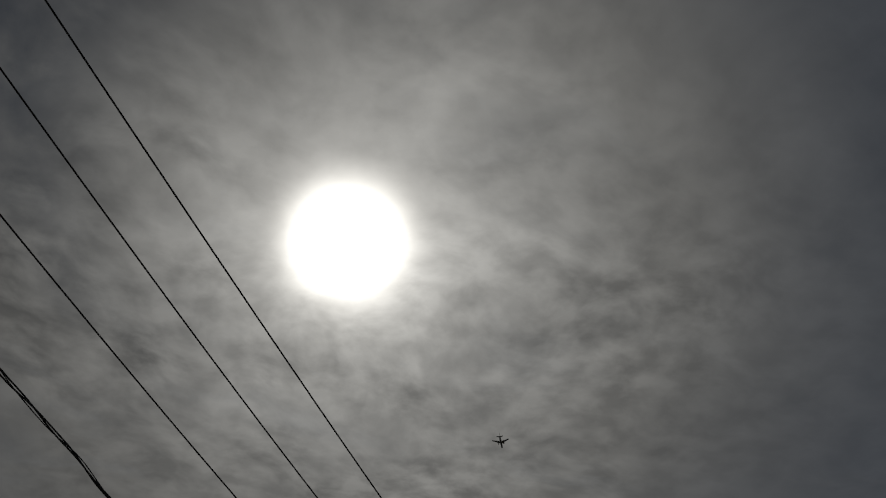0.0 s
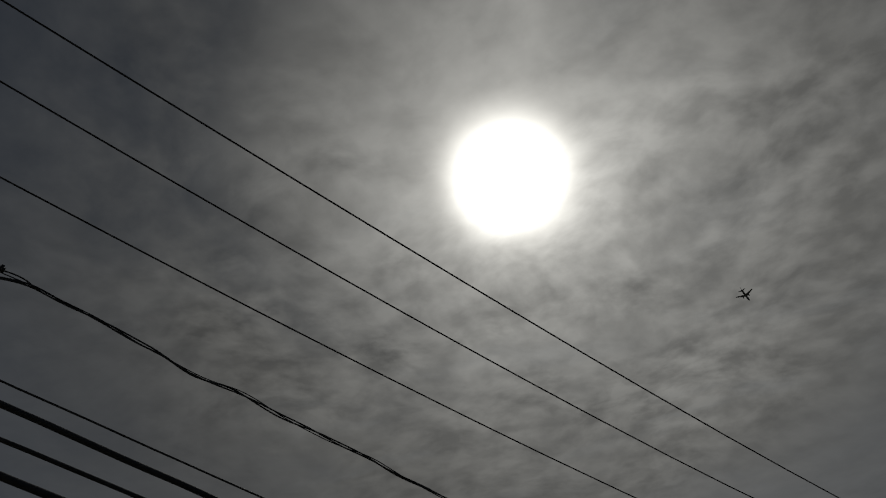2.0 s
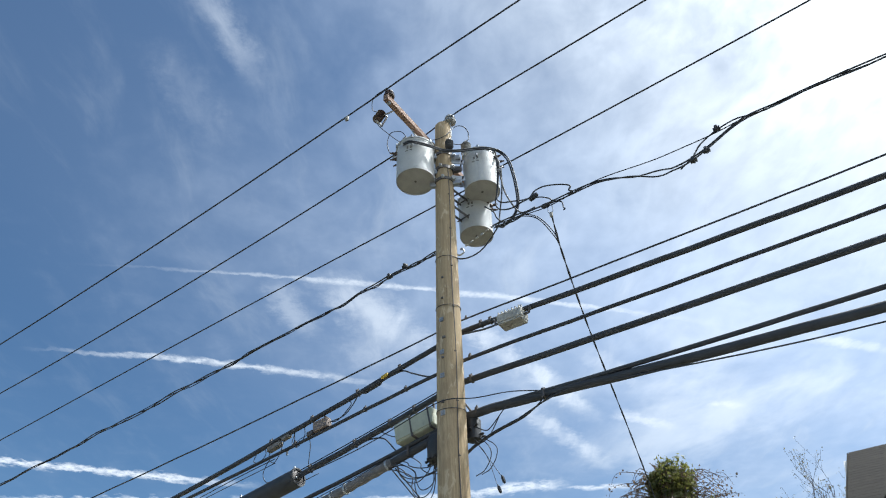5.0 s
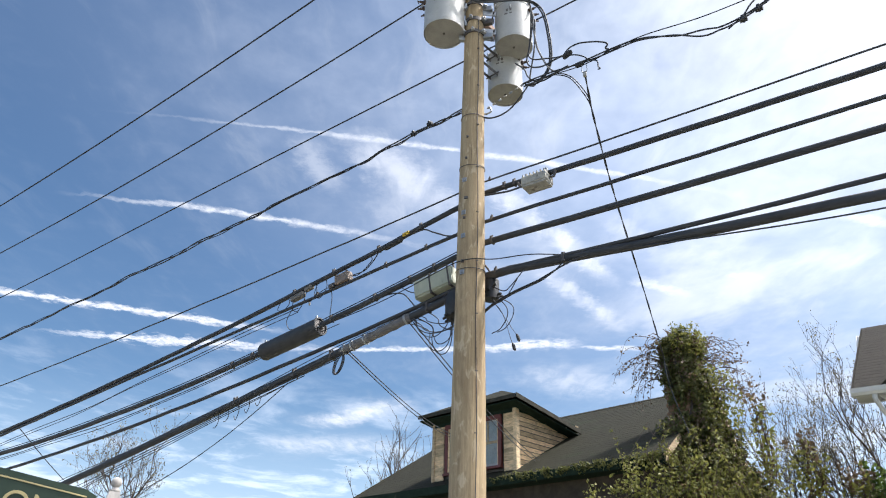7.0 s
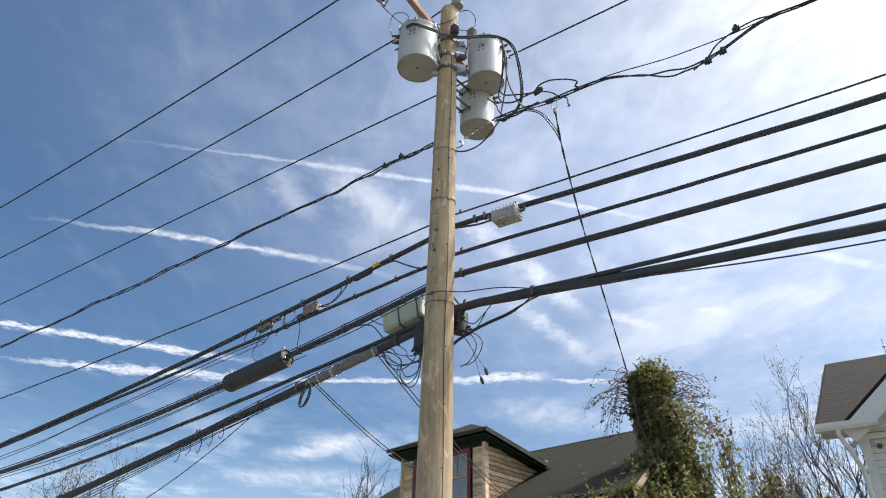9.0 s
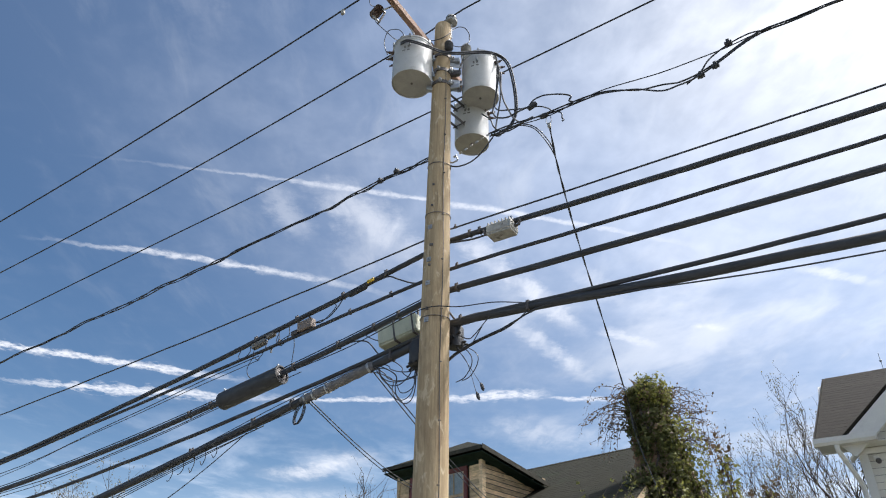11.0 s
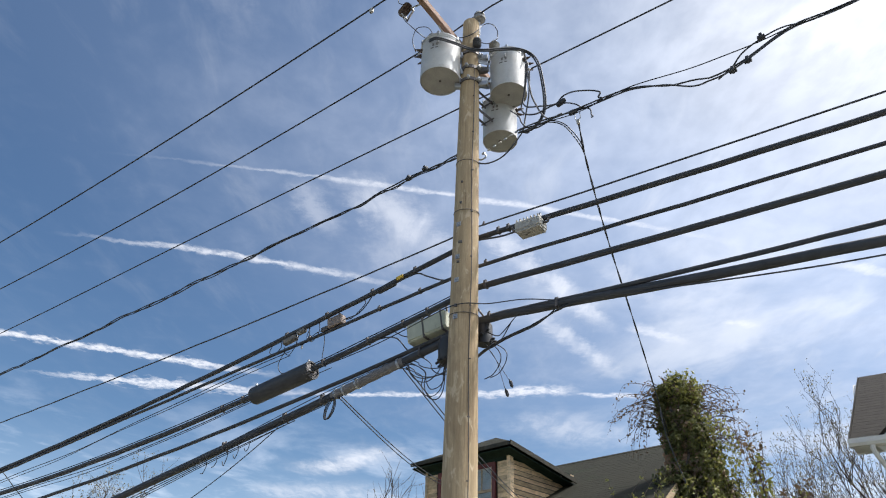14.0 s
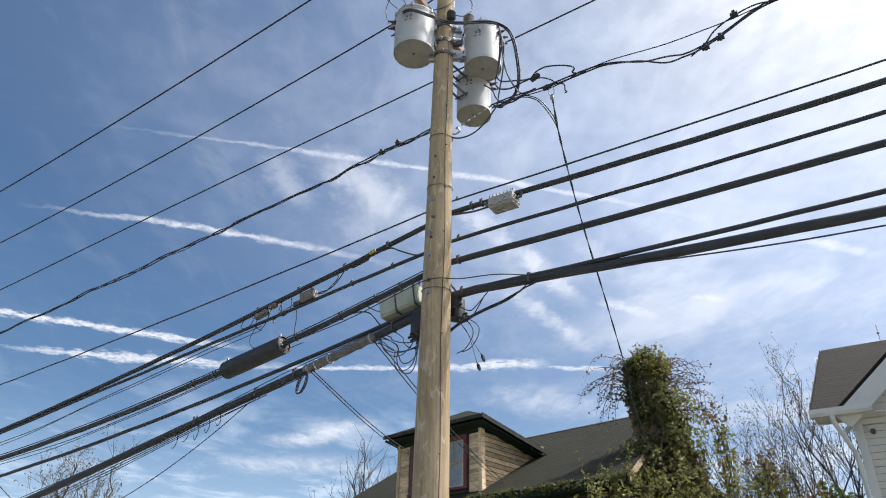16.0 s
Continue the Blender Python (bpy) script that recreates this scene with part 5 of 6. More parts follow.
wire_thing("guy_strand", [near_line(C3, -2.75, -0.16, 0.0), at(-1.4, 0.1, 5.31), at(-0.35, 0.2, 5.47), at(-0.1, 0.22, 5.50), at(0.1, 0.19, 5.505), at(0.3, 0.0, 5.53), at(0.7, -0.15, 5.55), near_line(C5, 1.1, 0.05)], 0.007, "thin dark strand passing over the face of the pole", WIRE)
# dead-end clamp of the service cable
clamp = thing("strain_clamp", tuple(at(0.15, -0.1, 8.02)), "bright chain-like strain clamp holding the service cable to the pole", "clamp")
for k in range(7):
    p = at(0.16 + 0.09 * k, -0.12, 8.03 + 0.026 * k)
    part("link", Geo().box(p, (0.05, 0.022, 0.026), (ALONG + UP * 0.28).normalized(), OUT, 0.006), CAST if k % 2 else STEEL, clamp, "bright metal link")
part("hook", Geo().tube(spline([at(0.05, -0.14, 8.0), at(0.12, -0.12, 7.93), at(0.2, -0.12, 7.95), at(0.18, -0.12, 8.02)]), 0.012, 8), STEEL, clamp)
# black arrester and small hardware near the tanks
arr = at(0.175, 0.10, 9.99)
arrester = thing("lightning_arrester", tuple(arr), "black ribbed lightning arrester beside the pole top", "arrester")
part("body", Geo()._lathe(arr, [(0, 0.03), (0.01, 0.055), (0.04, 0.07), (0.06, 0.055), (0.09, 0.07), (0.11, 0.055), (0.14, 0.07), (0.17, 0.06), (0.19, 0.03)], 18, UP), RUBBER, arrester, smooth="edges")
part("stud", Geo().tube([arr + UP * 0.18, arr + UP * 0.25], 0.01, 6), STEEL, arrester)
rnd = random.Random(29)
for z, spread_ in ((9.36, 0.26), (9.62, 0.24), (9.9, 0.22)):
    for k in range(4):
        t = -0.5 + k * 1.1 + rnd.uniform(-0.2, 0.2)
        v = Vector((math.cos(t), -abs(math.sin(t)) - 0.2, 0)).normalized()
        p = core(z) + v * (pole_radius(z) + 0.03) + UP * (z + rnd.uniform(-0.05, 0.05))
        part("bolt", Geo().tube([p - v * 0.05, p + v * 0.06], 0.012, 6).box(p + v * 0.02, (0.04, 0.045, 0.045), v, UP.cross(v), 0.006), STEEL, POLE_THING)
for k in range(3):
    z = 9.34 + 0.28 * k
    v = (ALONG * 0.8 - OUT * 0.3).normalized()
    p = core(z) + v * (pole_radius(z) + 0.06) + UP * z
    part("bracket", Geo().box(p, (0.16, 0.06, 0.09), v, UP.cross(v), 0.01), DARK_STEEL_AND_SHADE if k == 1 else STEEL, POLE_THING, "steel tank bracket")
    v = (-ALONG * 0.75 + OUT * 0.55).normalized()
    p = core(z) + v * (pole_radius(z) + 0.03) + UP * (z - 0.02)
    part("bracket", Geo().box(p, (0.12, 0.07, 0.09), v, UP.cross(v), 0.01), STEEL, POLE_THING, "steel tank bracket")

# ---- old house with the dormer ----
HA = Vector((0.735, -0.678, 0)).normalized()
HB = Vector((0.678, 0.735, 0)).normalized()
H0 = Vector((1.1447, 19.1513, 0))


def ha(s, b, z):
    return H0 + HA * s + HB * b + UP * z


RIDGE, EAVE, RB, EB = 7.745, 4.82, 4.5, -1.0
S_L, S_R = -5.6, 4.75


def end_s(b):
    """Where the right-hand rake of the roof runs."""
    return S_R - 0.215 * (b - EB)


def roof_z(b):
    return EAVE + (RIDGE - EAVE) * (b - EB) / (RB - EB)


def build_old_house():
    root = thing("old_house", tuple(ha(0, 2.8, -0.16)), "neglected old wooden house with an olive shingle roof and vines", "house")
    rnd = random.Random(5)
    # walls
    wall = Geo()
    w0, w1, f0, f1 = S_L + 0.1, S_R - 0.4, EB + 0.55, 2 * RB - EB - 0.55
    g0, g1, gm = end_s(f0) - 0.4, end_s(f1) - 0.4, end_s(RB) - 0.4
    ring = [ha(w0, f0, -0.16), ha(g0, f0, -0.16), ha(g1, f1, -0.16), ha(w0, f1, -0.16)]
    for i in range(4):
        p, q = ring[i], ring[(i + 1) % 4]
        d = (q - p).normalized()
        n = d.cross(UP) * -1
        wall.box((p + q) / 2 + UP * 2.4, ((q - p).length, 0.16, 4.8), d, n)
    wall_ob = part("wall", wall, DARK_BOARD, root, "dark stained board wall")
    thick = HA * -0.16
    face = [ha(g0, f0, 4.6), ha(g1, f1, 4.6), ha(gm, RB, roof_z(RB) - 0.15)]
    gable = Geo().add(face + [v + thick for v in face], [(0, 1, 2), (3, 5, 4), (0, 3, 4, 1), (1, 4, 5, 2), (2, 5, 3, 0)])
    part("gable_wall", gable, DARK_BOARD, root)
    # roof deck: front slope, back slope, left hip
    hip = -6.9
    deck = Geo().slab([ha(S_L, EB, EAVE), ha(S_R, EB, EAVE), ha(end_s(RB), RB, RIDGE), ha(hip, RB, RIDGE)], 0.10)
    deck.slab([ha(end_s(2 * RB - EB), 2 * RB - EB, EAVE), ha(S_L, 2 * RB - EB, EAVE), ha(hip, RB, RIDGE), ha(end_s(RB), RB, RIDGE)], 0.10)
    deck.slab([ha(S_L, 2 * RB - EB, EAVE), ha(S_L, EB, EAVE), ha(hip, RB, RIDGE)], 0.10)
    roof = part("roof", deck, SHINGLE_OLIVE, root, "olive-brown mossy shingle roof")
    # courses of shingles on the front slope
    courses = 30
    up_v = (ha(0, RB, RIDGE) - ha(0, EB, EAVE)).normalized()
    nrm = HA.cross(up_v).normalized()
    for i in range(courses):
        t0 = i / courses
        b0 = EB + (RB - EB) * t0
        left = S_L + (hip - S_L) * t0 + 0.02
        p, q = ha(left, b0, roof_z(b0)), ha(end_s(b0), b0, roof_z(b0))
        run = (RB - EB) / courses * 1.16
        g = Geo()
        n = 34
        low, high = [], []
        for j in range(n + 1):
            w = j / n
            jag = rnd.uniform(-0.012, 0.012)
            low.append(p.lerp(q, w) + nrm * 0.010 + up_v * jag)
            high.append(p.lerp(q, w) + up_v * run + nrm * 0.008)
        vs = low + high + [v - nrm * 0.010 for v in low]
        fs = [(j, j + 1, n + 2 + j, n + 1 + j) for j in range(n)] + [(j + 1, j, 2 * (n + 1) + j, 2 * (n + 1) + j + 1) for j in range(n)]
        g.add(vs, fs)
        part("shingle_course", g, SHINGLE_OLIVE, roof)
    dip = 0.14 * (RIDGE - EAVE) / (RB - EB)
    cap = Geo().slab([ha(hip, RB - 0.14, RIDGE - dip + 0.022), ha(end_s(RB), RB - 0.14, RIDGE - dip + 0.022), ha(end_s(RB), RB, RIDGE + 0.024), ha(hip, RB, RIDGE + 0.024)], 0.018)
    part("ridge_cap", cap, SHINGLE_OLIVE, roof)
    for b0, b1 in ((EB, RB), (RB, 2 * RB - EB)):
        z0, z1 = (EAVE, RIDGE) if b0 == EB else (RIDGE, EAVE)
        p, q = ha(end_s(b0), b0, z0 - 0.09), ha(end_s(b1), b1, z1 - 0.09)
        w = (q - p).normalized()
        part("bargeboard", Geo().box((p + q) / 2 + HA * 0.01, ((q - p).length, 0.03, 0.15), w, HA, 0.004), RAW_BOARD, root, "weathered pale bargeboard")
    # eave trim
    part("fascia", Geo().box((ha(S_L, EB, EAVE - 0.1) + ha(S_R, EB, EAVE - 0.1)) / 2 - HB * 0.015, (S_R - S_L, 0.03, 0.2), HA, HB, 0.004), GREEN_TRIM, root, "dark green eave board")
    part("soffit", Geo().box((ha(S_L, EB + 0.28, EAVE - 0.19) + ha(S_R, EB + 0.28, EAVE - 0.19)) / 2, (S_R - S_L, 0.55, 0.025), HA, HB), GREEN_TRIM, root)

    # dormer, its front wall standing close above the eave
    def dpart(name, geo, *rest, **more):
        geo.v = [(x * 0.93, y * 0.93, 1.6 + (z - 1.6) * 0.93) for x, y, z in geo.v]
        return part(name, geo, *rest, **more)

    dl, dr, df = -3.62, -0.42, 0.5
    # core coloured dark, putting shade into the gaps between the boards
    dorm = dpart("dormer", Geo().box(ha((dl + dr) / 2, df + 1.6, 5.95), (dr - dl - 0.1, 3.1, 1.95), HA, HB), DARK_STEEL_AND_SHADE, root, "boarded dormer with red window trim")
    # side boards, one by one, each ending on the roof
    n = 16
    for i in range(n):
        z0 = 4.95 + i * 0.132
        b_end = min((EB + (1.6 + 0.93 * (z0 - 1.6) - EAVE) / (RIDGE - EAVE) * (RB - EB) + 1.04) / 0.93 + 0.25, df + 3.0)
        if b_end < df + 0.15:
            continue
        tip = rnd.uniform(0.0, 0.03)
        g = Geo().box(ha(dr + 0.012 + tip * 0.3, (df + 0.06 + b_end) / 2, z0 + 0.06), (0.022, b_end - df - 0.06, rnd.uniform(0.096, 0.114)), (HA - UP * (0.2 + tip * 9)).normalized(), HB)
        dpart("board", g, RAW_BOARD, dorm)
    for i in range(17):
        z0 = 5.05 + i * 0.115
        for s0, s1 in ((dl + 0.02, dl + 0.42), (dr - 0.42, dr - 0.06)):
            g = Geo().box(ha((s0 + s1) / 2, df - 0.012, z0), (s1 - s0, 0.02, 0.116), HA, (HB + UP * 0.14).normalized())
            dpart("board", g, RAW_BOARD, dorm)
    for s in (dl, dr):
        dpart("corner_board", Geo().box(ha(s, df - 0.03, 5.95), (0.11, 0.06, 2.1), HA, HB, 0.006), RAW_BOARD, dorm)
    dpart("corner_board", Geo().box(ha(dr + 0.03, df + 0.05, 5.95), (0.05, 0.11, 2.1), HA, HB, 0.006), RAW_BOARD, dorm)
    # two windows
    for c in (-2.6, -1.42):
        win = dpart("window", Geo().box(ha(c, df + 0.02, 6.15), (0.86, 0.06, 1.3), HA, HB), CURTAIN, dorm, "tall sash window with red frame")
        for dx in (-0.46, 0.46):
            dpart("frame", Geo().box(ha(c + dx, df - 0.04, 6.15), (0.12, 0.07, 1.46), HA, HB, 0.006), RED_TRIM, win, "flaking red frame board")
        dpart("frame", Geo().box(ha(c, df - 0.042, 6.84), (1.04, 0.072, 0.12), HA, HB, 0.006), RED_TRIM, win)
        dpart("sill", Geo().box(ha(c, df - 0.07, 5.44), (1.06, 0.14, 0.07), HA, HB, 0.006), RED_TRIM, win)
        dpart("meeting_rail", Geo().box(ha(c, df - 0.028, 6.15), (0.82, 0.05, 0.07), HA, HB, 0.004), RAW_BOARD, win)
        for dx in (-0.38, 0.38):
            dpart("stile", Geo().box(ha(c + dx, df - 0.025, 6.15), (0.05, 0.05, 1.28), HA, HB, 0.004), RAW_BOARD, win)
        dpart("mullion", Geo().box(ha(c, df - 0.025, 6.46), (0.03, 0.04, 0.6), HA, HB, 0.004), RAW_BOARD, win)
        for dz in (-0.31, 0.31):
            pane = dpart("pane", Geo().box(ha(c, df - 0.018, 6.15 + dz), (0.74, 0.006, 0.55), HA, HB), GLASS, win)
    # hip roof of the dormer: eaves, fascia, soffit
    ez = 7.22
    e0, e1, bf, bk = -3.86, 0.0, 0.0, 3.05
    apex = ha(-2.06, 1.85, 8.12)
    top = Geo().slab([ha(e0, bf, ez), ha(e1, bf, ez), apex], 0.05)
    top.slab([ha(e1, bf, ez), ha(e1 + 0.03, bk, ez - 0.47), apex], 0.05)
    top.slab([ha(e0, bk, ez - 0.47), ha(e0, bf, ez), apex], 0.05)
    top.slab([ha(e1 + 0.03, bk, ez - 0.47), ha(e0, bk, ez - 0.47), apex], 0.05)
    dpart("dormer_roof", top, SHINGLE_OLIVE, root, "low hipped dormer roof with mossy shingles")
    dpart("dormer_fascia", Geo().box(ha((e0 + e1) / 2, bf - 0.012, ez - 0.05), (e1 - e0, 0.03, 0.11), HA, HB, 0.005), FASCIA, root, "weathered dark brown fascia")
    dpart("dormer_fascia", Geo().box(ha(e1 + 0.03, (bf + bk) / 2, ez - 0.275), (0.03, bk - bf + 0.05, 0.13), HA, (HB - UP * 0.156).normalized(), 0.005), FASCIA, root, "weathered dark brown fascia")
    dpart("dormer_soffit", Geo().box(ha((e0 + e1) / 2, (bf + bk) / 2, ez - 0.385), (e1 - e0 - 0.04, bk - bf - 0.04, 0.03), HA, (HB - UP * 0.156).normalized()), GREEN_TRIM, root, "dark green soffit boards")
    dpart("frieze", Geo().box(ha((dl + dr) / 2, df - 0.02, ez - 0.25), (dr - dl + 0.1, 0.07, 0.16), HA, HB, 0.004), GREEN_TRIM, root)
    dpart("frieze", Geo().box(ha(dr + 0.03, df + 1.4, ez - 0.25), (0.05, 2.8, 0.16), HA, HB, 0.004), GREEN_TRIM, root)
    # chimney at the far end of the front slope
    cx, cb, half = 4.35, 1.0, 0.27
    stack = part("chimney", Geo().box(ha(cx, cb, 3.9), (2 * half, 2 * half, 8.0), HA, HB), BRICK, root, "overgrown brick chimney")
    me = None
    for i in range(20):
        z = 5.9 + i * 0.1
        for j in range(2):
            for side in range(2):
                n = -HB if side == 0 else HA
                d = HA if side == 0 else HB
                c = ha(cx, cb, z) + n * (half + 0.004) + d * (-0.135 + 0.27 * j + (0.06 if i % 2 else -0.06) * 0.9)
                part("brick", Geo().box(c, (0.225, 0.03, 0.075), d, n, 0.0), BRICK, stack)
    return root


build_old_house()
# ---- foliage ----


def leaf_cloud(blobs, size, seed, flat=0.5):
    """Small folded leaves in the shells of ellipsoids: centre, radii, count."""
    rs = np.random.RandomState(seed)
    verts, faces = [], []
    for centre, radii, count in blobs:
        v = rs.normal(size=(count, 3))
        v /= np.linalg.norm(v, axis=1)[:, None]
        r = rs.uniform(0.55, 1.08, size=(count, 1)) ** 0.6
        bump_ = 1 + 0.16 * np.sin(v[:, :1] * 7 + seed) + 0.14 * np.sin(v[:, 2:3] * 9 + v[:, 1:2] * 5)
        p = np.array(centre) + v * r * np.array(radii) * bump_
        a = rs.normal(size=(count, 3))
        a /= np.linalg.norm(a, axis=1)[:, None]
        b = np.cross(a, v + rs.normal(size=(count, 3)) * flat)
        b /= np.linalg.norm(b, axis=1)[:, None] + 1e-9
        n = np.cross(a, b)
        s = size * rs.uniform(0.6, 1.35, size=(count, 1))
        quad = np.stack([p - a * s * 0.55, p + b * s * 0.34 + n * s * 0.12, p + a * s * 0.6, p - b * s * 0.34 + n * s * 0.12], 1).reshape(-1, 3)
        start = len(verts)
        verts.extend(map(tuple, quad))
        for i in range(count):
            j = start + 4 * i
            faces.append((j, j + 1, j + 2))
            faces.append((j, j + 2, j + 3))
    g = Geo()
    g.v, g.f = verts, faces
    return g


def twigs_and_leaves(paths, radius, size, per, seed, sides=4):
    """Thin stems with leaves strung along them."""
    rs = random.Random(seed)
    stems, blobs = Geo(), []
    for pts in paths:
        p = spline(pts, 5)
        stems.tube(p, [radius * (1 - 0.75 * i / (len(p) - 1)) for i in range(len(p))], sides)
        for q in p[1:]:
            for _ in range(per if rs.random() < 0.8 else 0):
                blobs.append((tuple(q), (0.07, 0.07, 0.07), 1))
    return stems, leaf_cloud(blobs, size, seed) if blobs else Geo()


def grow(base, way, length, radius, depth, rs, out, tips, spread=0.55, lift=0.12, kids=3):
    """Adds a limb and its branches to out; collects the ends."""
    pts, p, d = [Vector(base)], Vector(base), Vector(way).normalized()
    n = 5
    for i in range(n):
        d = (d + Vector((rs.uniform(-1, 1), rs.uniform(-1, 1), rs.uniform(-0.6, 1))) * 0.13 + UP * lift * 0.3).normalized()
        p = p + d * length / n
        pts.append(p.copy())
    out.tube(pts, [max(0.003, radius * (1 - 0.55 * i / n)) for i in range(n + 1)], 6 if depth > 1 else 4, caps=False)
    if depth == 0:
        tips.append((pts[-1], d))
        tips.append((pts[-3], d))
        return
    for j in range(kids + (1 if rs.random() < 0.4 else 0)):
        i = rs.randint(2, n) if j else n
        side = Vector((rs.uniform(-1, 1), rs.uniform(-1, 1), rs.uniform(-0.3, 0.9))).normalized()
        grow(pts[i], (d + side * spread * rs.uniform(0.7, 1.4) + UP * lift), length * rs.uniform(0.55, 0.8), radius * 0.5, depth - 1, rs, out, tips, spread, lift, kids)


def build_bare_tree(name, place, height, label, seed, leafy=260, depth=4, lean=(0, 0, 1), bud=0.05, kids=3, stems=1, spread=0.55, thick=0.022):
    root = thing(name, tuple(place), label, "tree")
    rs = random.Random(seed)
    wood, tips = Geo(), []
    for k in range(stems):
        d = Vector(lean) + Vector((rs.uniform(-0.35, 0.35), rs.uniform(-0.35, 0.35), 0)) * (1 if stems > 1 else 0)
        grow(place, d, height * 0.42, height * thick, depth, rs, wood, tips, spread, 0.10, kids)
    part("trunk", wood, BARK, root, "grey-brown trunk and bare twigs")
    blobs = [(tuple(p), (0.09, 0.09, 0.09), 2) for p, d in tips]
    part("crown", leaf_cloud(blobs, bud, seed), BUD, root, "sparse opening buds")
    return root


build_bare_tree("bare_tree", Vector((10.5, 18.7, -0.16)), 8.1, "bare spring tree with opening buds behind the houses", 21, kids=3, depth=5, stems=3, lean=(-0.1, 0, 1), spread=0.66, thick=0.013)
build_bare_tree("bare_tree", Vector((9.5, 18.3, -0.16)), 6.9, "slender bare sapling with buds between the houses", 8, kids=3, depth=4, stems=2, lean=(-0.16, 0, 1), spread=0.66, thick=0.012)
build_bare_tree("bare_tree", Vector((-12.9, 24.6, -0.16)), 7.2, "bare tree with reddish buds beyond the street", 33, kids=3, depth=5, stems=1, spread=1.35, thick=0.020, bud=0.055)
build_bare_tree("bare_tree", Vector((-3.6, 33.0, -0.16)), 9.6, "bare tree behind the old house", 5, kids=3, depth=4, stems=1, spread=0.85, thick=0.02)


def build_vine():
    root = thing("climbing_vine", (5.1, 16.9, -0.16), "dense green climbing vine swallowing the chimney and gable", "vine")
    solid = [((5.12, 16.85, 8.02), (0.52, 0.5, 0.40), 2600), ((5.05, 16.85, 7.45), (0.50, 0.5, 0.6), 2600), ((5.22, 16.85, 6.75), (0.52, 0.6, 0.7), 2600),
             ((5.38, 16.85, 6.0), (0.54, 0.6, 0.8), 2800), ((5.48, 16.8, 5.1), (0.66, 0.7, 0.9), 3600), ((5.2, 16.7, 4.2), (1.4, 0.85, 0.85), 3400), ((5.95, 16.7, 4.2), (0.62, 0.6, 0.7), 1500),
             ((4.85, 16.75, 5.6), (0.5, 0.5, 0.5), 1200), ((4.82, 16.7, 6.55), (0.22, 0.4, 0.45), 420)]
    solid = [((c[0], c[1], c[2] - (0.32 if c[2] > 7 else 0.0)), (r[0] * (0.92 if c[2] > 5.5 else 1.0), r[1], r[2]), int(n * 1.35)) for c, r, n in solid]
    rg = random.Random(41)
    for k in range(44):
        b = rg.uniform(0.2, 4.7)
        top = (roof_z(b) if b < RB else roof_z(2 * RB - b)) - 0.2
        q = ha(end_s(b) - 0.12, b, max(3.2, top - rg.random() ** 1.4 * 3.0))
        solid.append((tuple(q), (0.42, 0.3, 0.42), 230))
    part("leaves", leaf_cloud(solid, 0.085, 2), IVY, root, "dark green vine leaves")
    bright = [((4.45, 16.4, 5.15), (0.62, 0.5, 0.42), 800), ((3.75, 16.4, 4.85), (0.7, 0.5, 0.45), 1100), ((5.2, 16.25, 5.2), (0.6, 0.3, 0.7), 900), ((5.15, 16.4, 7.8), (0.5, 0.25, 0.4), 500), ((5.7, 16.3, 6.2), (0.5, 0.3, 0.9), 800),
              ((3.1, 16.5, 4.35), (0.9, 0.5, 0.5), 1700), ((4.3, 16.3, 4.35), (1.2, 0.5, 0.6), 2600), ((5.8, 16.3, 4.6), (0.55, 0.4, 0.7), 800)]
    bright = [((c[0] * 0.93, c[1] * 0.93, 1.58 + (c[2] - 1.58) * 0.93 - 0.34), (r[0] * 0.85, r[1], r[2] * 0.85), int(n * 0.2)) if c[2] < 5.6 else (c, r, n) for c, r, n in bright]
    part("young_leaves", leaf_cloud(bright, 0.068, 5), NEW_LEAF, root, "yellow-green young leaves")
    rs = random.Random(17)
    paths = []
    for k in range(32):
        # trailing shoots to the left of the stack
        z = rs.uniform(6.9, 7.95)
        p = Vector((4.75, 16.9, z))
        reach = rs.uniform(0.3, 1.3)
        paths.append([p, p + Vector((-reach * 0.5, rs.uniform(-0.3, 0.2), rs.uniform(0.0, 0.12))), p + Vector((-reach * 0.85, rs.uniform(-0.3, 0.2), -rs.uniform(-0.05, 0.3))), p + Vector((-reach * 1.05, rs.uniform(-0.3, 0.2), -rs.uniform(0.15, 0.8)))])
    for k in range(56):
        z = rs.uniform(6.4, 7.9)
        p = Vector((5.4 + (8.1 - z) * 0.12, 16.9, z))
        reach = rs.uniform(0.4, 1.3)
        paths.append([p, p + Vector((reach * 0.4, rs.uniform(-0.3, 0.3), rs.uniform(0.05, 0.3))), p + Vector((reach * 0.8, rs.uniform(-0.3, 0.3), rs.uniform(-0.1, 0.35))), p + Vector((reach, rs.uniform(-0.3, 0.3), rs.uniform(-0.5, 0.3)))])
    for k in range(8):
        p = Vector((5.1 + rs.uniform(-0.4, 0.4), 16.9, 8.0))
        paths.append([p, p + Vector((rs.uniform(-0.1, 0.1), 0, 0.12)), p + Vector((rs.uniform(-0.15, 0.15), 0, 0.26))])
    stems, lv = twigs_and_leaves(paths, 0.011, 0.065, 1, 9)
    part("stem_tangle", stems, TWIG, root, "thin reddish-brown trailing shoots")
    part("shoot_leaves", lv, DEAD_LEAF, root, "small dry and budding leaves")
    paths = []
    for k in range(70):
        p = Vector((rs.uniform(2.9, 6.4), 15.3, rs.uniform(3.4, 4.6)))
        paths.append([p, p + Vector((rs.uniform(-0.2, 0.2), rs.uniform(-0.2, 0.1), 0.35)), p + Vector((rs.uniform(-0.5, 0.4), rs.uniform(-0.2, 0.1), rs.uniform(0.5, 1.1)))])
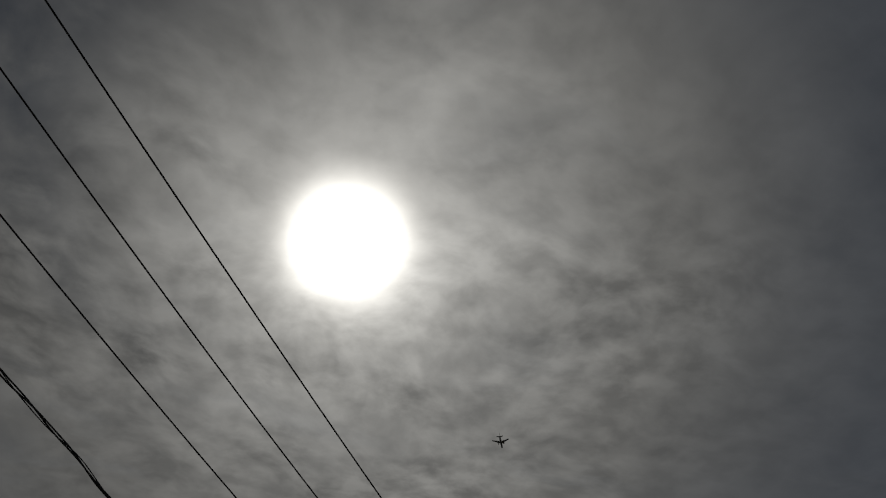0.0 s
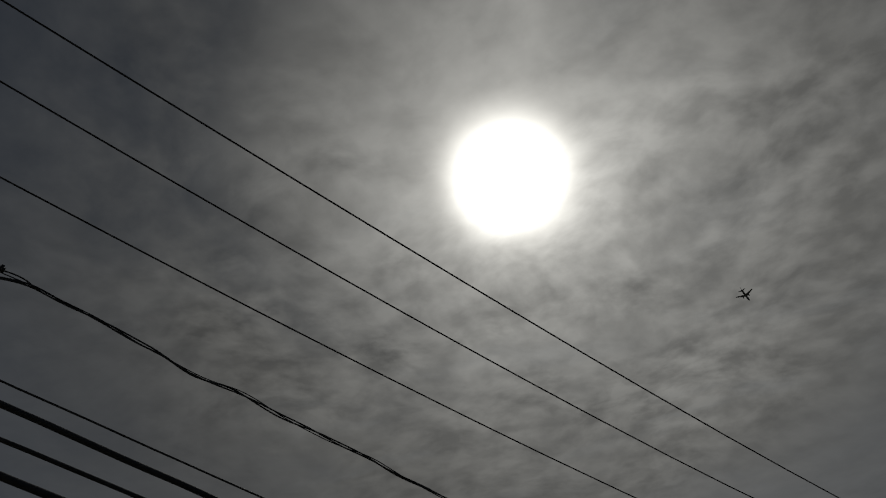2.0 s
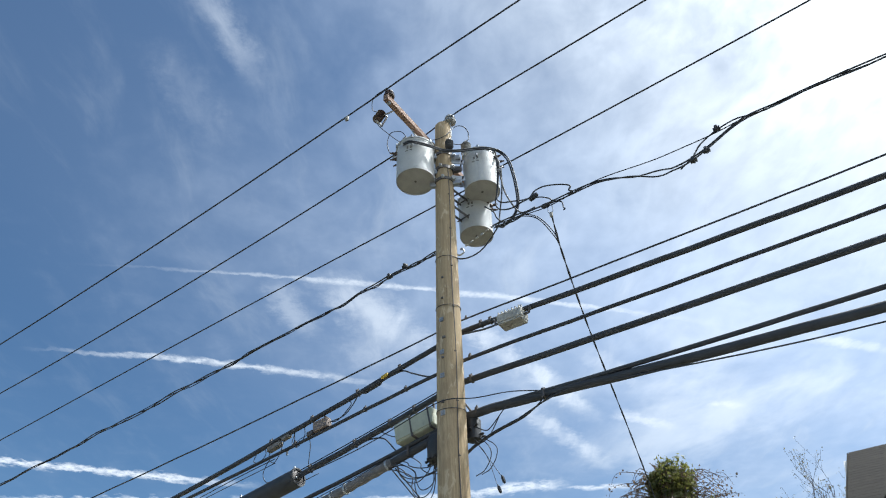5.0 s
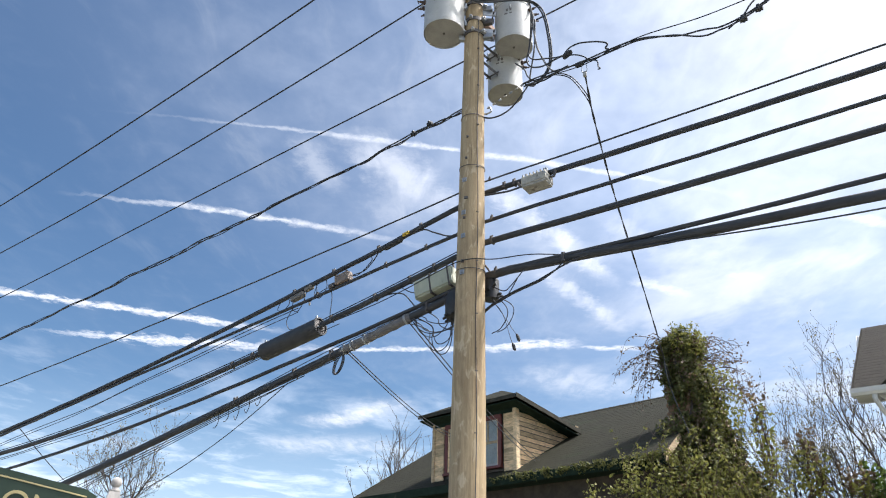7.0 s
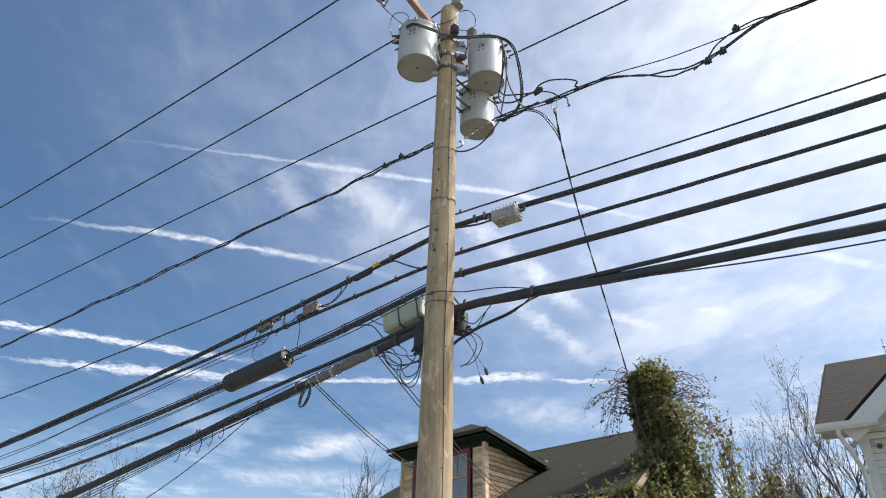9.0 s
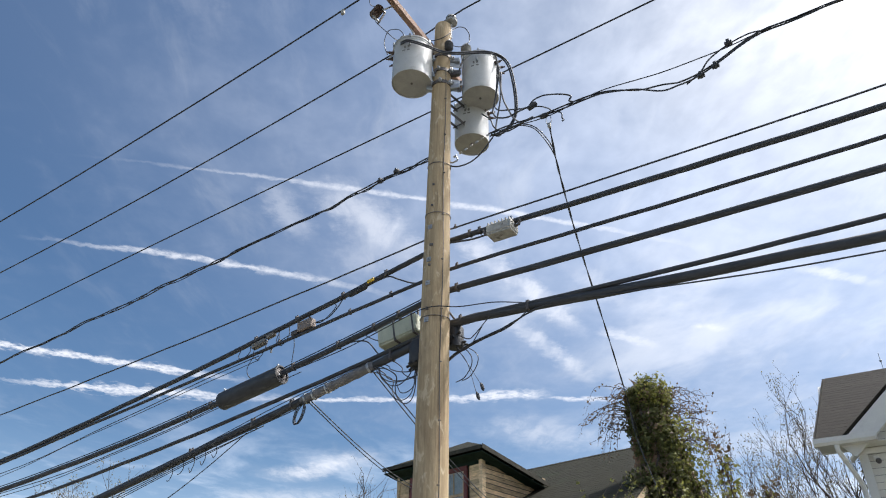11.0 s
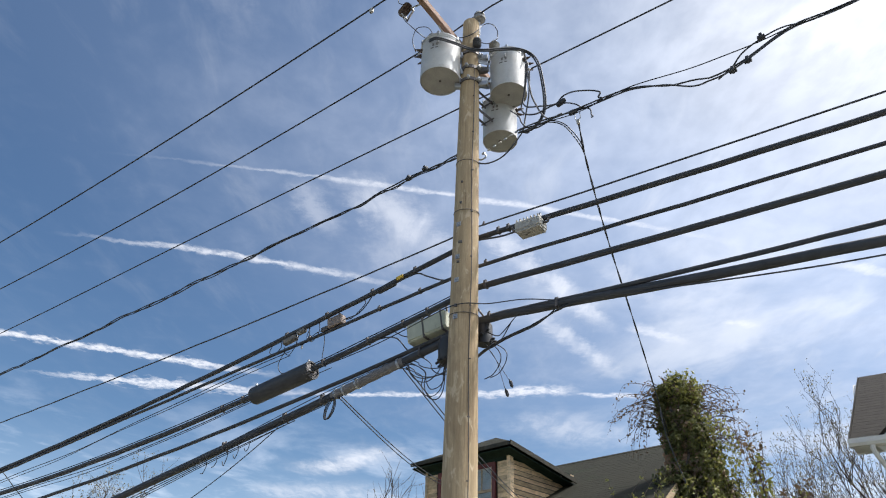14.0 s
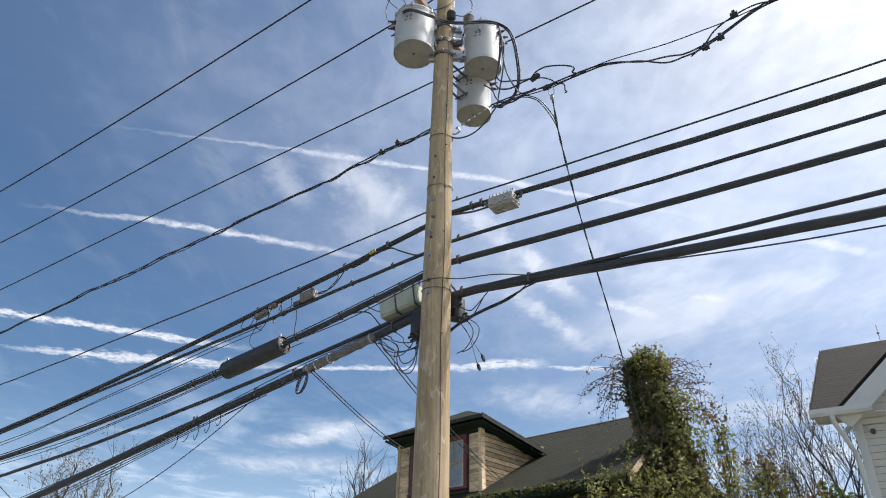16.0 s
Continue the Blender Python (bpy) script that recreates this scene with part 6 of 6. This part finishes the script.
    stems, lv = twigs_and_leaves(paths, 0.011, 0.066, 3, 12)
    part("stem_tangle", stems, TWIG, root, "upright brown shoots")
    part("shoot_leaves", lv, NEW_LEAF, root, "fresh leaves on the shoots")
    dry = [(c, r, n // 4) for c, r, n in solid[:8]]
    part("dry_leaves", leaf_cloud(dry, 0.075, 23), DEAD_LEAF, root, "dry brown leaves among the green")
    rim = []
    for k in range(70):
        w = rs.uniform(-0.6, 4.8)
        q = ha(w, EB - 0.04, EAVE - rs.uniform(0.0, 0.12) ** 1.0)
        rim.append((tuple(q), (0.12, 0.07, 0.05 + 0.05 * rs.random()), 26))
    part("eave_leaves", leaf_cloud(rim, 0.06, 31), IVY, root, "moss and small leaves along the eave")
    # the bare old stem climbing over the stack
    part("stem", Geo().tube(spline([(5.0, 16.7, 3.5), (5.25, 16.55, 4.6), (4.95, 16.5, 5.6), (5.1, 16.5, 6.4), (4.85, 16.55, 7.2), (4.9, 16.6, 7.8)]), 0.03, 7), BARK, root, "thick bare stem")


build_vine()


def build_shrub(place, blobs, label, seed, material, shoots=14):
    root = thing("shrub", tuple(place), label, "shrub")
    rs = random.Random(seed)
    part("leaves", leaf_cloud(blobs, 0.11, seed), material, root)
    paths = []
    for c, r, n in blobs:
        for k in range(shoots):
            p = Vector(c) + Vector((rs.uniform(-1, 1) * r[0] * 0.7, 0, 0))
            top = Vector((rs.uniform(-0.3, 0.3), rs.uniform(-0.2, 0.2), r[2] * rs.uniform(0.9, 1.6)))
            paths.append([p - UP * r[2], p, p + top * 0.6, p + top])
    stems, lv = twigs_and_leaves(paths, 0.012, 0.11, 2, seed)
    part("stem_tangle", stems, TWIG, root)
    part("shoot_leaves", lv, DEAD_LEAF if seed % 2 else material, root)


build_shrub((7.6, 16.5, -0.16), [((6.58, 16.5, 5.45), (0.24, 0.3, 0.95), 170), ((7.5, 16.6, 4.75), (0.36, 0.4, 0.65), 300), ((7.5, 16.4, 1.9), (1.2, 0.8, 1.4), 900)], "tall leafy shrub with reddish dry shoots between the houses", 3, NEW_LEAF, 6)
build_shrub((8.9, 17.0, -0.16), [((8.75, 17.0, 4.1), (0.45, 0.4, 0.7), 330), ((8.8, 17.0, 2.2), (1.0, 0.7, 1.5), 1300)], "loose shrub with brown and green leaves beside a sapling", 7, NEW_LEAF, 10)
build_shrub((9.8, 17.8, -0.16), [((9.75, 17.8, 4.4), (0.5, 0.5, 0.55), 700), ((9.8, 17.8, 2.2), (1.2, 0.8, 1.8), 2000)], "bright green shrub beside the white house", 4, CANOPY)

# ---- white house ----
B0 = Vector((7.39, 12.53, 0))


def hb(s, b, z):
    return B0 + ALONG * s - OUT * b + UP * z


def build_white_house():
    root = thing("white_house", tuple(hb(3.6, 3, -0.16)), "white clapboard house with a grey shingle roof and front gable", "house")
    eave, peak, half, wide, deep = 5.38, 8.72, 3.72, 7.44, 9.0
    body = Geo().box(hb(wide / 2, deep / 2 + 0.05, 2.55), (wide - 0.06, deep - 0.1, 5.4), ALONG, -OUT)
    wall = part("wall", body, WHITE_PAINT, root)
    g = Geo().add([hb(0.05, 0.03, 5.2), hb(wide - 0.05, 0.03, 5.2), hb(half, 0.03, peak - 0.25), hb(0.05, 0.2, 5.2), hb(wide - 0.05, 0.2, 5.2), hb(half, 0.2, peak - 0.25)],
                  [(0, 2, 1), (3, 4, 5), (0, 1, 4, 3), (1, 2, 5, 4), (2, 0, 3, 5)])
    part("gable_wall", g, WHITE_PAINT, root)
    # clapboards
    i, z = 0, 0.1
    while z < peak - 0.5:
        cut = 0.0 if z < 5.3 else (z - 5.3) / (peak - 5.3) * half
        s0, s1 = 0.10 + cut, wide - 0.1 - cut
        if s1 - s0 > 0.3:
            b = Geo().box(hb((s0 + s1) / 2, 0.012, z + 0.055), (s1 - s0, 0.022, 0.112), ALONG, (-OUT + UP * 0.26).normalized())
            part("clapboard", b, CLAPBOARD_WHITE, wall)
            # dark-coloured strip in place of the shadow under each board
            dark_strip = Geo().box(hb((s0 + s1) / 2, 0.03, z + 0.002), (s1 - s0, 0.03, 0.010), ALONG, -OUT)
            part("shadow_joint", dark_strip, DARK_STEEL_AND_SHADE, wall)
        z += 0.120
        i += 1
    for s in (0.05, wide - 0.05):
        part("corner_board", Geo().box(hb(s, -0.012, 2.55), (0.14, 0.06, 5.3), ALONG, -OUT, 0.006), WHITE_PAINT, root)
    # main roof: slope that faces the street, ridge behind
    r0, r1, rz = -0.60, wide + 0.6, 8.17
    front, ridge_b, behind = -0.38, 4.5, 0.3
    lift = eave + (rz - eave) * (behind - front) / (ridge_b - front)
    roof = part("roof", Geo().slab([hb(r0, front, eave), hb(0.1, front, eave), hb(0.1, ridge_b, rz), hb(r0 + 0.2, ridge_b, rz)], 0.12).slab([hb(0.1, behind, lift), hb(r1, behind, lift), hb(r1, ridge_b, rz), hb(0.1, ridge_b, rz)], 0.12).slab([hb(r1, 2 * ridge_b - front, eave), hb(0.4, 2 * ridge_b - front, eave), hb(0.4, ridge_b, rz), hb(r1, ridge_b, rz)], 0.12), SHINGLE_GREY, root, "dark grey shingle roof")
    up_v = (hb(0, ridge_b, rz) - hb(0, front, eave)).normalized()
    nrm = ALONG.cross(up_v).normalized()
    rnd = random.Random(4)
    n = 24
    for j in range(n):
        p = hb(r0, front, eave).lerp(hb(r0 + 0.2, ridge_b, rz), j / n)
        ends_at = min(2.2, 0.06 + 1.16 * (rz - eave) * (j + 1) / n)
        q = hb(ends_at, front, eave).lerp(hb(ends_at, ridge_b, rz), j / n)
        run = (hb(0, ridge_b, rz) - hb(0, front, eave)).length / n * 1.15
        m = 14
        low = [p.lerp(q, w / m) + nrm * 0.010 + up_v * rnd.uniform(-0.008, 0.008) for w in range(m + 1)]
        high = [p.lerp(q, w / m) + up_v * run + nrm * 0.008 for w in range(m + 1)]
        under = [v - nrm * 0.010 for v in low]
        fs = [(w, w + 1, m + 2 + w, m + 1 + w) for w in range(m)] + [(w + 1, w, 2 * m + 2 + w, 2 * m + 3 + w) for w in range(m)]
        part("shingle_course", Geo().add(low + high + under, fs), SHINGLE_GREY, roof)
    part("rake_edge", Geo().slab([hb(r0 - 0.02, front, eave + 0.02), hb(r0, front, eave - 0.14), hb(r0 + 0.2, ridge_b, rz - 0.14), hb(r0 + 0.18, ridge_b, rz + 0.02)], 0.02), SHINGLE_GREY, root)
    # soffit under the overhang
    part("soffit", Geo().slab([hb(r0 + 0.02, front, eave - 0.13), hb(r0 + 0.02, 0.1, eave - 0.13), hb(0.55, 0.1, eave - 0.13), hb(0.55, front, eave - 0.13)], 0.02), WHITE_PAINT, root)
    part("side_soffit", Geo().slab([hb(r0 + 0.02, 0.0, eave - 0.14), hb(0.0, 0.0, eave - 0.14), hb(0.0, ridge_b, rz - 0.16), hb(r0 + 0.02, ridge_b, rz - 0.16)], 0.02), WHITE_PAINT, root)
    # gutter and downpipe
    gut = thing("gutter", tuple(hb(0, front, eave)), "white metal gutter with a bent downpipe", "gutter")
    prof = [(0.0, 0.0), (-0.10, 0.0), (-0.13, 0.05), (-0.13, 0.13), (-0.11, 0.13), (-0.11, 0.06), (-0.09, 0.02), (0.0, 0.02)]
    vs, fs = [], []
    for s in (r0 - 0.03, 0.34):
        vs += [hb(s, front + dy - 0.01, eave - 0.13 + dz) for dy, dz in prof]
    m = len(prof)
    fs = [(j, (j + 1) % m, m + (j + 1) % m, m + j) for j in range(m)] + [tuple(range(m - 1, -1, -1)), tuple(range(m, 2 * m))]
    part("trough", Geo().add(vs, fs), WHITE_PAINT, gut)
    for s in (r0 - 0.035, 0.345):
        part("end_cap", Geo().box(hb(s, front - 0.075, eave - 0.065), (0.01, 0.13, 0.14), ALONG, -OUT), WHITE_PAINT, gut)
    pipe = spline([hb(-0.28, front - 0.06, eave - 0.12), hb(-0.28, front - 0.06, eave - 0.24), hb(-0.13, -0.2, eave - 0.62), hb(-0.07, -0.06, eave - 0.95), hb(-0.07, -0.06, 3.0), hb(-0.07, -0.06, 0.1)], 6)
    part("downpipe", Geo().tube(pipe, 0.042, 8), WHITE_PAINT, gut, "white bent downpipe", smooth="edges")
    # front gable: rakes and roof
    for sgn in (-1, 1):
        foot = hb(half + sgn * (half + 0.15), -0.3, eave - 0.02)
        top = hb(half, -0.3, peak)
        back_foot, back_top = foot - OUT * 0.1, top - OUT * 3.4
        order = [foot, top, back_top, back_foot] if sgn < 0 else [top, foot, back_foot, back_top]
        part("gable_roof", Geo().slab([p + UP * 0.03 for p in order][::-1], 0.05), SHINGLE_GREY, root, "grey shingle gable roof")
        d = (top - foot).normalized()
        part("rake_board", Geo().box((foot + top) / 2 - UP * 0.2, ((top - foot).length, 0.05, 0.32), d, OUT, 0.006), WHITE_PAINT, root, "white rake board")
        part("rake_soffit", Geo().box((foot + top) / 2 - UP * 0.33 - OUT * 0.16, ((top - foot).length, 0.32, 0.025), d, OUT), WHITE_PAINT, root)
    part("frieze", Geo().box(hb(0.3, -0.02, eave - 0.19), (0.75, 0.05, 0.10), ALONG, -OUT, 0.004), WHITE_PAINT, root)
    cam_dome = thing("floodlight", tuple(hb(0.24, -0.05, 5.02)), "small dark lamp fixed under the eave", "lamp")
    part("base", Geo().box(hb(0.24, -0.05, 5.05), (0.09, 0.05, 0.07), ALONG, -OUT, 0.01), WHITE_PAINT, cam_dome)
    part("head", Geo()._lathe(hb(0.26, -0.07, 5.01), [(0, 0.02), (0.02, 0.045), (0.08, 0.045), (0.1, 0.02)], 12, (OUT - UP * 0.5).normalized()), DARK_STEEL_AND_SHADE, cam_dome, smooth="edges")
    for s in (0.9, 1.7):
        p = hb(s, ridge_b, rz)
        rod = thing("lightning_rod", tuple(p), "thin lightning rod on the ridge", "lightning rod", "lightning rods")
        part("rod", Geo().tube([p, p + UP * 0.42], 0.008, 6), STEEL, rod)
        part("ball", Geo()._lathe(p + UP * 0.18, [(0, 0.005), (0.02, 0.03), (0.05, 0.03), (0.07, 0.005)], 10, UP), STEEL, rod)
    return root


build_white_house()


# ---- shop sign ----
def build_sign():
    a = Vector((-6.4, 6.9, 0))
    d = Vector((0.857, 0.516, 0)).normalized()
    n = Vector((d.y, -d.x, 0))
    right = Vector((-4.17, 8.20, 0))
    left = right - d * 2.4
    root = thing("shop_sign", (*((left + right) / 2).xy, -0.16), "dark green board sign with gold letters on white posts", "sign")
    top_r, top_l = 2.73, 3.0
    board = Geo().slab([left + UP * 1.2, right + UP * 1.2, right + UP * top_r, right - d * 0.12 + UP * (top_r + 0.06), left + UP * (top_l + 0.15)], 0.06)
    part("board", board, SIGN_GREEN, root)
    line = Geo()
    for p, q in ((left + UP * (top_l + 0.07), right - d * 0.10 + UP * (top_r - 0.02)), (right - d * 0.07 + UP * (top_r - 0.05), right - d * 0.10 + UP * 1.3), (right - d * 0.1 + UP * 1.3, left + UP * 1.3)):
        w = (q - p).normalized()
        line.box((p + q) / 2 + n * 0.006, ((q - p).length, 0.012, 0.015), w, n)
    part("border", line, GOLD, root, "thin gold border line")
    curve = bpy.data.curves.new("letters", "FONT")
    curve.body, curve.size, curve.extrude, curve.align_x = "ONS", 0.345, 0.006, "RIGHT"
    curve.space_character = 0.94
    letters = new("letters", curve)
    lean = (d - UP * 0.13).normalized()
    z = n.cross(lean).normalized()
    m = Matrix(((lean.x, z.x, n.x, 0), (lean.y, z.y, n.y, 0), (lean.z, z.z, n.z, 0), (0, 0, 0, 1)))
    place = right - d * 0.24 + UP * (top_r - 0.325) + n * 0.012
    letters.parent = root
    letters.matrix_basis = Matrix.Translation(place - root.location) @ m
    curve.materials.append(GOLD)
    tagged(letters, "gold painted letters")
    for p in (right + d * 0.17, left - d * 0.17):
        post = part("post", Geo().box(p + UP * 1.22, (0.2, 0.2, 2.76), d, n, 0.012), POST_PAINT, root, "weathered white square post")
        top = p + UP * 2.60
        ring = [top + d * i * 0.10 + n * j * 0.10 for i, j in ((-1, -1), (1, -1), (1, 1), (-1, 1))] + [top + UP * 0.19 + d * i * 0.055 + n * j * 0.055 for i, j in ((-1, -1), (1, -1), (1, 1), (-1, 1))]
        part("cap", Geo().add(ring, [(3, 2, 1, 0), (4, 5, 6, 7), (0, 1, 5, 4), (1, 2, 6, 5), (2, 3, 7, 6), (3, 0, 4, 7)]), POST_PAINT, post)
        part("collar", Geo()._lathe(p + UP * 2.785, [(0, 0.05), (0.01, 0.062), (0.025, 0.062), (0.035, 0.04), (0.06, 0.032)], 20, UP), POST_PAINT, post, smooth="edges")
        part("finial", Geo()._lathe(p + UP * 2.83, [(0.06 - 0.06 * math.cos(t), 0.06 * math.sin(t)) for t in np.linspace(0.1, math.pi, 12)], 20, UP), POST_PAINT, post, "weathered white ball finial", smooth=True)


build_sign()


# ---- airliner ----
def build_plane():
    d = Vector((0.6829, -0.2206, 0.6964)).normalized()
    c = Vector((0, 0, 1.6)) + d * 1500
    fore = Vector((0.62, -0.28, 0)).normalized()
    side = UP.cross(fore)
    root = thing("airliner", tuple(c), "distant grey twin-engine jet airliner under the clouds", "aircraft")
    prof = [(-18, 0.3), (-14, 1.2), (-8, 1.9), (12, 1.9), (15, 1.6), (17.2, 0.9), (18, 0.1)]
    part("fuselage", Geo()._lathe(c, prof, 16, fore), PLANE_PAINT, root, smooth=True)
    for sgn in (-1, 1):
        w = Geo().slab([c + fore * 4 + side * sgn * 1.5, c - fore * 3 + side * sgn * 1.5, c - fore * 6.5 + side * sgn * 17 + UP * 1.2, c - fore * 4.5 + side * sgn * 17 + UP * 1.2], 0.5)
        part("wing", w, PLANE_PAINT, root)
        t = Geo().slab([c - fore * 13 + side * sgn * 0.6, c - fore * 16.5 + side * sgn * 0.6, c - fore * 18 + side * sgn * 6.5, c - fore * 16.5 + side * sgn * 6.5], 0.3)
        part("tailplane", t, PLANE_PAINT, root)
        part("engine", Geo()._lathe(c + side * sgn * 5.6 + fore * -0.5 - UP * 1.3, [(0, 0.7), (1, 1.0), (4.2, 1.1), (4.6, 0.95)], 12, fore), PLANE_PAINT, root, smooth=True)
    part("fin", Geo().slab([c - fore * 12 + UP * 1.5, c - fore * 16.5 + UP * 1.0, c - fore * 18.5 + UP * 7.5, c - fore * 16.5 + UP * 7.5], 0.35), PLANE_PAINT, root)


build_plane()
